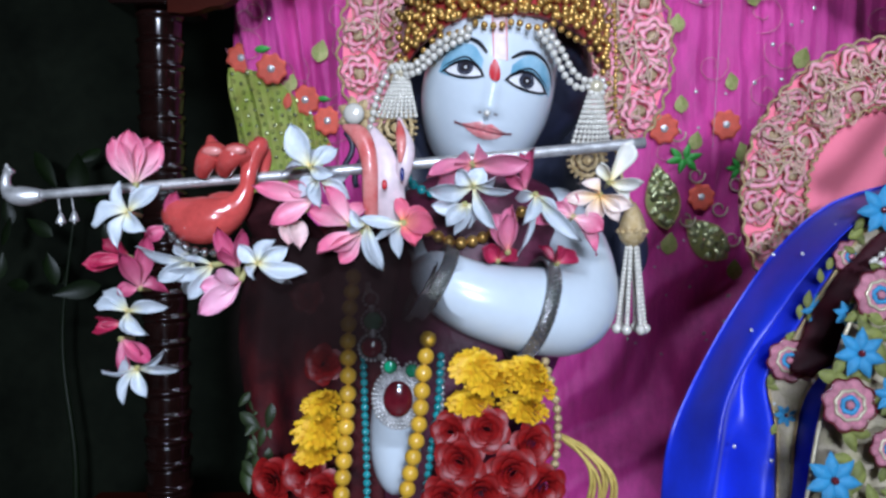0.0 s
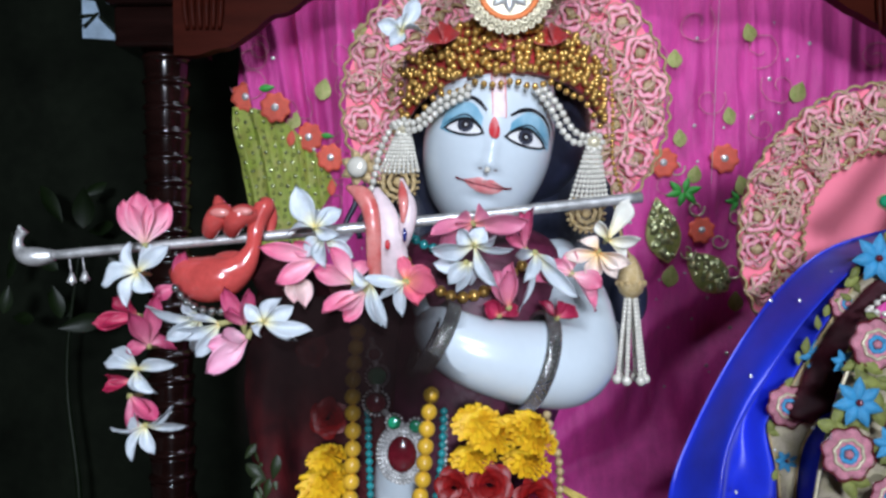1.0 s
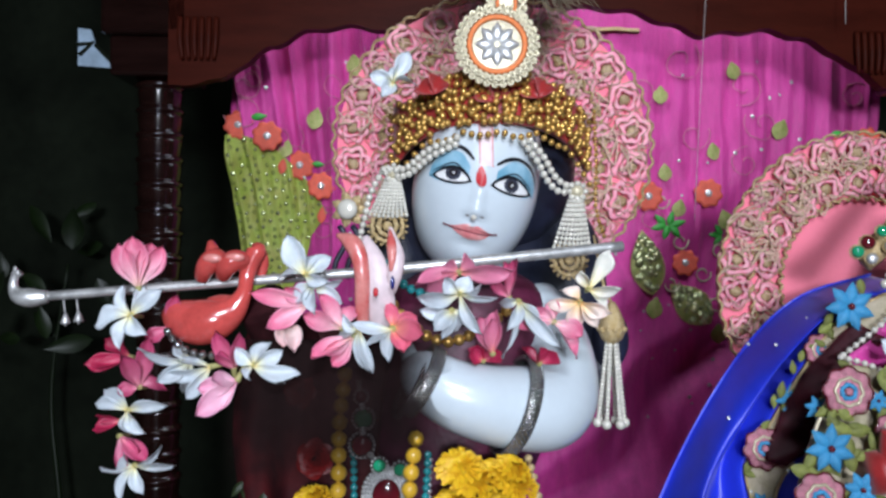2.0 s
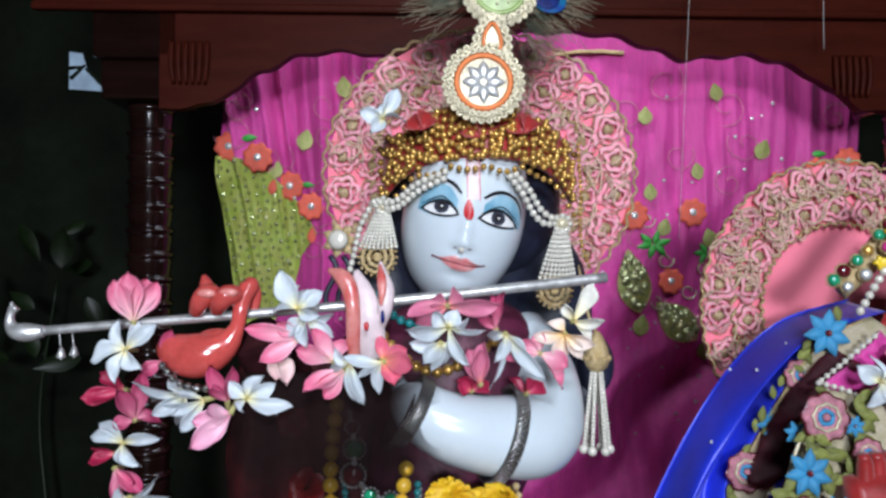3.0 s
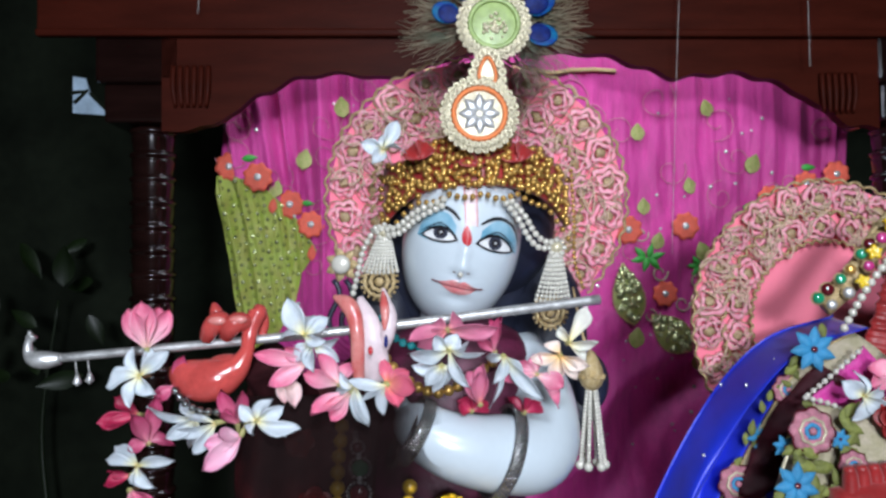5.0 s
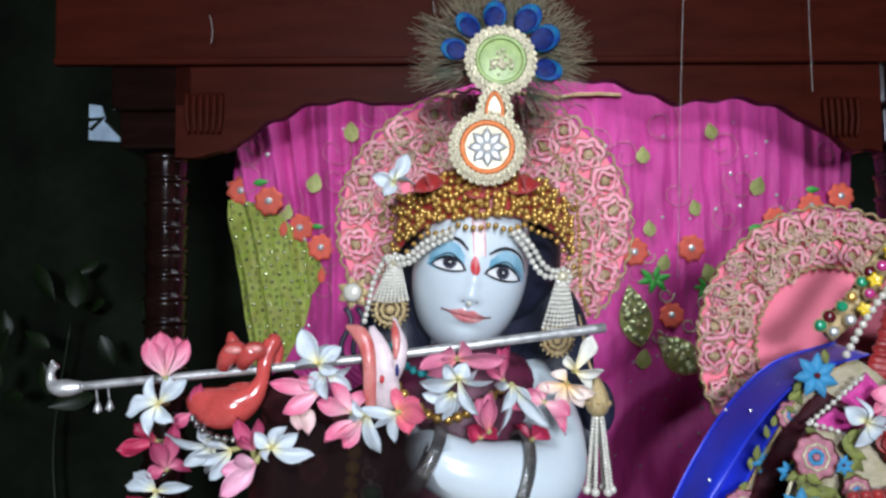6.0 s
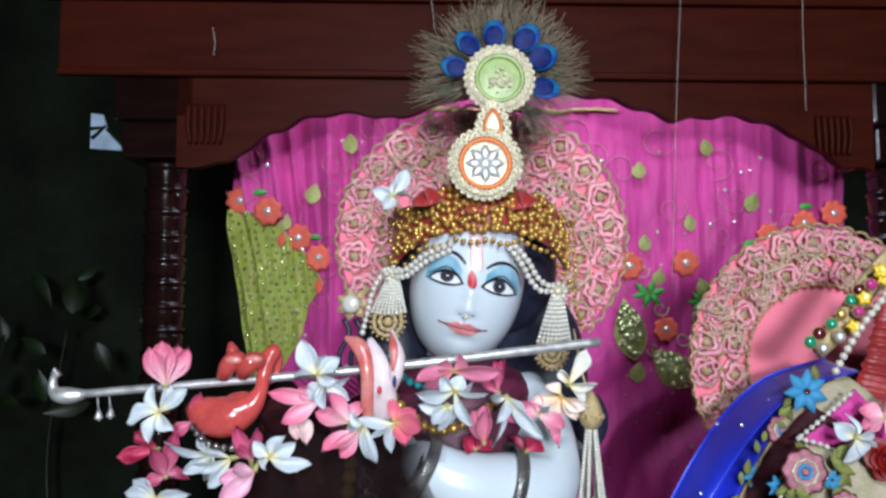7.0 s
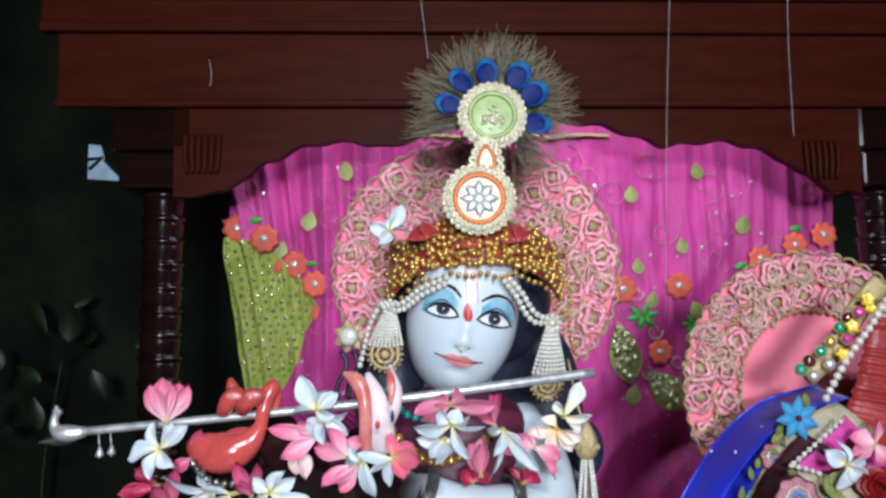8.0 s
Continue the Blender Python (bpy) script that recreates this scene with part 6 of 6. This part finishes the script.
def cord_bundle():
    t = thing("gold_cord_loops", "bundle of looped bright gold cords at the hip", "cord")
    for k in range(7):
        bm = bm_new()
        o = Vector((0.0038 * k, 0.003 * math.sin(k * 2.0), 0.004 * math.cos(k * 1.7)))
        pts = [Vector(p) + o * f for p, f in (((0.112, 0.700, 1.280), 0.2), ((0.129, 0.690, 1.267), 0.7), ((0.142, 0.685, 1.246), 1.0), ((0.141, 0.690, 1.216), 1.0), ((0.126, 0.700, 1.184), 0.5))]
        tube(bm, pts, [0.0019] * 5, 7, 0, 26)
        part("gold_cord", bm, PALE_GOLD_CORD, t)


cord_bundle()
string_of("gold_bead_girdle", "dark gold bead girdle beside the roses", "beads", [(0.100, 0.700, 1.353), (0.110, 0.690, 1.311), (0.110, 0.690, 1.267), (0.102, 0.690, 1.211)], 0.0045, GOLD_THREAD, 0.0088)


# ---- embroidery of the second figure's veil and dress ----
def embroidered_flower(parent, p, kind, s=1.0, roll=0.0, normal=(0, -1, 0.1)):
    """kind: 'blue' star flower or 'pink' rose on the cloth."""
    base = facing(p, normal, roll, s)
    if kind == "blue":
        for k in range(7):
            o = part("blue_petal", leaf_bm(0.024, 0.0062, 0.004), SKY_BLUE, parent)
            o.matrix_basis = base @ Matrix.Rotation(2 * math.pi * k / 7, 4, "Z") @ Matrix.Translation((0.014, 0, 0.001))
        o = part("bead_centre", bead_bm(0.004), MAROON_GEM, parent)
        o.matrix_basis = base @ Matrix.Translation((0, 0, 0.003))
    else:
        for k in range(8):
            o = part("pink_petal", flower_bm(0.0115, 1, 0.004, 0.1, 16), ROSE_PINK, parent)
            o.matrix_basis = base @ Matrix.Rotation(2 * math.pi * k / 8, 4, "Z") @ Matrix.Translation((0.0195, 0, 0.0))
        bm = bm_new()
        ribbon_ring(bm, 0.0165, 0.004, 0.0022, 8, 0.06, 32)
        o = part("cream_ring", bm, CREAM_PEARL, parent)
        o.matrix_basis = base
        for rr, ww in ((0.0298, 0.0012), (0.0225, 0.0009)):
            bm = bm_new()
            ribbon_ring(bm, rr, 0.0022, ww, 8, 0.07, 48)
            o = part("maroon_outline", bm, MAROON_GEM, parent)
            o.matrix_basis = base
        bm = bm_new()
        ribbon_ring(bm, 0.0085, 0.003, 0.0032, 5, 0.06, 24)
        o = part("blue_ring", bm, SKY_BLUE, parent)
        o.matrix_basis = base
        o = part("bead_centre", bead_bm(0.0055), ROSE_PINK, parent)
        o.matrix_basis = base @ Matrix.Translation((0, 0, 0.003))


def embroidery():
    rng = random.Random(4)
    t = thing("border_embroidery", "raised flower embroidery on the veil's cream border", "embroidery")
    for p, kind, s in (((0.495, 0.815, 1.501), "blue", 1.15), ((0.472, 0.836, 1.447), "pink", 0.66), ((0.442, 0.850, 1.384), "blue", 0.75), ((0.411, 0.852, 1.323), "pink", 0.85), ((0.408, 0.850, 1.257), "blue", 0.55)):
        embroidered_flower(t, p, kind, s, rng.uniform(0, 6))
    poses = []
    a = [(0.514, 0.818, 1.515), (0.483, 0.828, 1.470), (0.451, 0.844, 1.417), (0.427, 0.853, 1.358), (0.407, 0.856, 1.286), (0.409, 0.852, 1.212)]
    for p in spline(a, 34):
        poses.append(facing(p + Vector((rng.uniform(-0.02, 0.02), 0, rng.uniform(-0.01, 0.01))), (0, -1, 0.1), rng.uniform(0, 6), rng.uniform(0.7, 1.2)))
    spread("embroidered_leaf", leaf_bm(0.020, 0.0048, 0.003), LEAF_THREAD, t, poses)
    t = thing("panel_embroidery", "raised pink and blue flower embroidery on the dress panel", "embroidery")
    for p, kind, s in (((0.432, 0.742, 1.353), "blue", 1.05), ((0.419, 0.738, 1.300), "pink", 0.92), ((0.404, 0.735, 1.222), "blue", 1.15), ((0.458, 0.755, 1.412), "pink", 0.9), ((0.436, 0.775, 1.389), "blue", 0.6), ((0.466, 0.740, 1.309), "blue", 0.8), ((0.503, 0.748, 1.372), "pink", 0.6), ((0.462, 0.735, 1.255), "pink", 0.7), ((0.492, 0.755, 1.402), "blue", 0.5)):
        embroidered_flower(t, p, kind, s, rng.uniform(0, 6))
    poses = []
    for p in spline([(0.453, 0.775, 1.430), (0.435, 0.755, 1.372), (0.411, 0.750, 1.319), (0.422, 0.742, 1.261), (0.401, 0.742, 1.189)], 84):
        poses.append(facing(p + Vector((rng.uniform(-0.012, 0.075), -0.005, rng.uniform(-0.014, 0.014))), (0, -1, 0.1), rng.uniform(0, 6), rng.uniform(0.8, 1.4)))
    spread("embroidered_leaf", leaf_bm(0.022, 0.0052, 0.003), LEAF_THREAD, t, poses)
    bm = bm_new()
    tube(bm, [(0.473, 0.775, 1.441), (0.436, 0.765, 1.388), (0.402, 0.755, 1.293), (0.378, 0.750, 1.149)], [0.0022] * 4, 6, 0, 30)
    part("silver_edge_cord", bm, CREAM_PEARL, t)


embroidery()


def veil_sequins():
    t = thing("veil_sequins", "scattered mirror sequins sewn on the blue veil", "sequins")
    poses = [facing(p, (0.2, -1, 0.3), 0, 1.0) for p in ((0.343, 0.865, 1.284), (0.374, 0.870, 1.356), (0.405, 0.885, 1.447), (0.431, 0.865, 1.449), (0.393, 0.850, 1.202), (0.392, 0.845, 1.272), (0.420, 0.810, 1.308), (0.352, 0.860, 1.216), (0.468, 0.860, 1.483))]
    spread("sequin", disc_bm(0.0024, 0.001, 8), MIRROR, t, poses)


veil_sequins()


# ---- second figure behind the cloth ----
def second_figure():
    bm = bm_new()
    tube(bm, [(0.70, 0.95, 1.50), (0.70, 0.95, 1.47), (0.68, 0.94, 1.43), (0.64, 0.94, 1.30), (0.62, 0.95, 1.10), (0.60, 0.95, 0.66)], [0.05, 0.07, 0.10, 0.14, 0.16, 0.2], 24, 0, 40, 0.6)
    for k in range(4):
        a = Vector((0.491, 0.735, 1.360)) + Vector((0.017 * k, 0.004 * k, 0.0))
        tube(bm, [a + Vector((0, 0, -0.05)), a, a + Vector((-0.004, -0.004, 0.016))], [0.010, 0.009, 0.006], 12, 1, 10)
    tube(bm, [(0.473, 0.740, 1.327), (0.523, 0.745, 1.328), (0.600, 0.760, 1.319)], [0.022, 0.030, 0.03], 16, 1, 10)
    return tagged(part("statue", bm, [MAROON, RED_CLOTH]), "second dressed statue mostly hidden under veil and jewels", "statue")


second_figure()


def pleated_cloth():
    a, b = Vector((0.556, 0.860, 1.448)), Vector((0.623, 0.860, 1.635))

    def fn(u, v):
        p = a.lerp(b, v) + Vector((0.20 * u, 0, -0.02 * u))
        return p + Vector((0, -0.03 * math.sin(math.pi * (0.2 + 0.6 * u)) - 0.007 * abs(math.sin(v * 34 + u * 3 + 5 * shade(v * 7 + u))) - 0.004 * shade(v * 60 + u * 9), 0))
    bm = bm_new()
    sheet(bm, fn, 14, 110, 0.003)
    tagged(part("pleated_cloth", bm, RED_CLOTH), "tightly pleated red silk head cloth of the second statue", "cloth")


pleated_cloth()


def jewel_band():
    t = thing("jewel_band", "band of coloured gems and pearls on the second statue's brow", "jewellery")
    for p, r, m in (((0.524, 0.800, 1.590), 0.0085, GREEN_GEM), ((0.551, 0.800, 1.621), 0.0085, GREEN_GEM), ((0.510, 0.805, 1.577), 0.010, MAROON_GEM), ((0.498, 0.805, 1.566), 0.009, GREEN_GEM), ((0.557, 0.795, 1.606), 0.008, PINK_GEM),
                    ((0.575, 0.795, 1.641), 0.009, PINK_GEM), ((0.534, 0.800, 1.573), 0.009, SILVER), ((0.512, 0.800, 1.558), 0.008, SILVER), ((0.540, 0.805, 1.602), 0.008, GOLD), ((0.565, 0.805, 1.634), 0.009, MAROON_GEM)):
        bm = bm_new()
        r *= 0.82
        ball(bm, (0, 0, 0.001), r, 0, 12, (1, 1, 0.6))
        g = part("gem", bm, m, t)
        g.matrix_basis = facing(p, (-0.2, -1, 0.1))
        bm = bm_new()
        ribbon_ring(bm, r * 1.05, -0.002, 0.0011, 10, 0.06, 30)
        part("setting", bm, GOLD_THREAD, g)
    spread("yellow_flower", flower_bm(0.0095, 5, 0.005, 0.4, 30), YELLOW_GEM, t, [facing(p, (-0.2, -1, 0.2), k, s) for k, (p, s) in enumerate((((0.546, 0.790, 1.587), 1.0), ((0.561, 0.790, 1.623), 1.1), ((0.584, 0.790, 1.658), 1.15), ((0.587, 0.790, 1.647), 0.9)))])
    bm = bm_new()
    tube(bm, [(0.508, 0.815, 1.555), (0.549, 0.815, 1.592), (0.587, 0.815, 1.645), (0.621, 0.815, 1.681)], [0.016] * 4, 10, 0, 24, 0.4)
    part("backing", bm, GOLD_THREAD, t)


jewel_band()
string_of("pearl_string", "string of cream pearls along the jewelled brow band", "beads", [(0.527, 0.800, 1.529), (0.541, 0.790, 1.563), (0.558, 0.785, 1.592), (0.582, 0.785, 1.621), (0.608, 0.785, 1.658)], 0.0052, PEARL, 0.0105, group="pearl strings")
string_of("pearl_string", "string of small pearls on the second statue's neckline", "beads", [(0.473, 0.795, 1.444), (0.498, 0.790, 1.438), (0.526, 0.785, 1.426)], 0.0036, PEARL, 0.0085, group="pearl strings")
string_of("pearl_string", "string of small pearls on the second statue's neckline", "beads", [(0.479, 0.800, 1.446), (0.508, 0.795, 1.472), (0.544, 0.790, 1.505)], 0.0036, PEARL, 0.0088, group="pearl strings")
string_of("pearl_string", "string of small pearls along the panel edge", "beads", [(0.526, 0.785, 1.426), (0.530, 0.775, 1.401), (0.523, 0.770, 1.376)], 0.0036, PEARL, 0.008, group="pearl strings")


def neck_cloth():
    bm = bm_new()
    a, b, c = Vector((0.483, 0.803, 1.438)), Vector((0.557, 0.805, 1.505)), Vector((0.630, 0.800, 1.374))

    def fn(u, v):
        p = a.lerp(b, u)
        return p.lerp(c + (b - a) * 0.3 * u, v) + Vector((0, 0.004 * math.sin(u * 14 + v * 6), 0))
    sheet(bm, fn, 20, 20, 0.003)
    tagged(part("blouse_cloth", bm, MAGENTA), "magenta blouse cloth at the second statue's neckline", "cloth")


neck_cloth()
o = copy_thing(bpy.data.objects["rose"], facing((0.562, 0.755, 1.425), (-0.2, -1, 0.2), 0.5, 0.75))
o.scale = (0.75, 0.75, 0.75)


# ---- small things of the throne ----
def brackets():
    """Fluted brackets beside the capitals."""
    for c in ((-0.530, 1.592, 2.033), (0.997, 1.592, 2.016)):
        t = thing("fluted_bracket", "fluted dark wooden bracket under the canopy", "bracket", c, "canopy brackets")
        for k in range(6):
            bm = bm_new()
            tube(bm, [(0.016 * (k - 2.5), 0.0, 0.05), (0.016 * (k - 2.5), -0.004, 0.0), (0.014 * (k - 2.5), 0.0, -0.045)], [0.006, 0.0065, 0.004], 10, 0, 10)
            part("flute", bm, WOOD_H, t)


brackets()


def pane():
    # Plate added for a bright patch: its brightness is put into the pale colour.
    t = thing("pane", "small pale blue plate added for a bright patch beside the pillar", "pane", (-0.782, 1.660, 2.025))
    bm = bm_new()
    vs = [bm.verts.new(v) for v in ((-0.050, 0, 0.052), (-0.020, 0, 0.048), (-0.008, 0, 0.010), (0.040, 0, -0.042), (-0.050, 0, -0.036))]
    f = bm.faces.new(vs)
    r = bmesh.ops.extrude_face_region(bm, geom=[f])
    for v in r["geom"]:
        if isinstance(v, bmesh.types.BMVert):
            v.co.y += 0.004
    bmesh.ops.recalc_face_normals(bm, faces=bm.faces)
    part("glass", bm, PALE_PATCH, t, smooth=False)
    for a, b in (((-0.055, -0.003, 0.012), (-0.015, -0.003, 0.016)), ((-0.045, -0.003, -0.012), (-0.012, -0.003, 0.020)), ((-0.008, -0.003, 0.012), (0.045, -0.003, -0.045))):
        bm = bm_new()
        tube(bm, [a, b], [0.005, 0.003], 6)
        part("glazing_bar", bm, WALL, t)


pane()
for pts in ([(-0.002, 1.530, 2.426), (0.011, 1.540, 2.318), (0.018, 1.545, 2.257)], [(0.899, 1.530, 2.432), (0.897, 1.535, 2.276), (0.901, 1.540, 2.067)], [(0.609, 1.530, 2.444), (0.591, 1.535, 2.122), (0.571, 1.540, 1.635)], [(-0.504, 1.545, 2.255), (-0.498, 1.545, 2.221), (-0.500, 1.545, 2.190)]):
    bm = bm_new()
    tube(bm, pts, [0.0007] * len(pts), 5, 0, 20)
    tagged(part("thread", bm, FLOSS), "thin pale thread hanging from the canopy", "thread", "hanging threads")


def plant():
    t = thing("plant", "dim leafy plant standing in the dark beside the throne", "plant", (-1.45, 2.75, 0.0))
    rng = random.Random(13)
    bm = bm_new()
    tube(bm, [(0, 0, 0), (0.03, 0, 0.5), (-0.02, 0.02, 1.0), (0.05, 0, 1.5)], [0.02, 0.012, 0.008, 0.004], 8, 0, 20)
    part("stem", bm, DULL_LEAF, t)
    poses = []
    for k in range(14):
        z = rng.uniform(1.15, 1.75)
        a = rng.uniform(0, 6.28)
        r = rng.uniform(0.05, 0.45)
        poses.append(facing((r * math.cos(a), r * math.sin(a) * 0.6, z), (rng.uniform(-0.6, 0.6), -1, rng.uniform(-0.3, 0.8)), rng.uniform(0, 6), rng.uniform(0.7, 1.4)))
    spread("leaf", leaf_bm(0.13, 0.028, 0.008), DULL_LEAF, t, poses)


plant()

def leaf_sprig():
    t = thing("leaf_sprig", "dark green leafy sprig beside the brocade shawl", "leaves", (-0.202, 0.780, 1.296))
    rng = random.Random(31)
    poses = []
    for k in range(16):
        poses.append(facing((rng.uniform(-0.014, 0.014), rng.uniform(-0.006, 0.006), -0.006 * k), (rng.uniform(-0.5, 0.5), -1, rng.uniform(-0.2, 0.6)), rng.uniform(-2.4, -0.6), rng.uniform(0.7, 1.2)))
    spread("leaf", leaf_bm(0.026, 0.006, 0.003), SPRIG_LEAF, t, poses)
    bm = bm_new()
    tube(bm, [(0, 0.004, 0.01), (0.004, 0.004, -0.05), (-0.002, 0.004, -0.11)], [0.0016, 0.0016, 0.001], 6, 0, 10)
    part("stem", bm, SPRIG_LEAF, t)


SPRIG_LEAF = mat("mid_green_leaf", (0.024, 0.042, 0.010), 0.5, vary=0.4, scale=60, bump=0.2, island=0.3)
leaf_sprig()
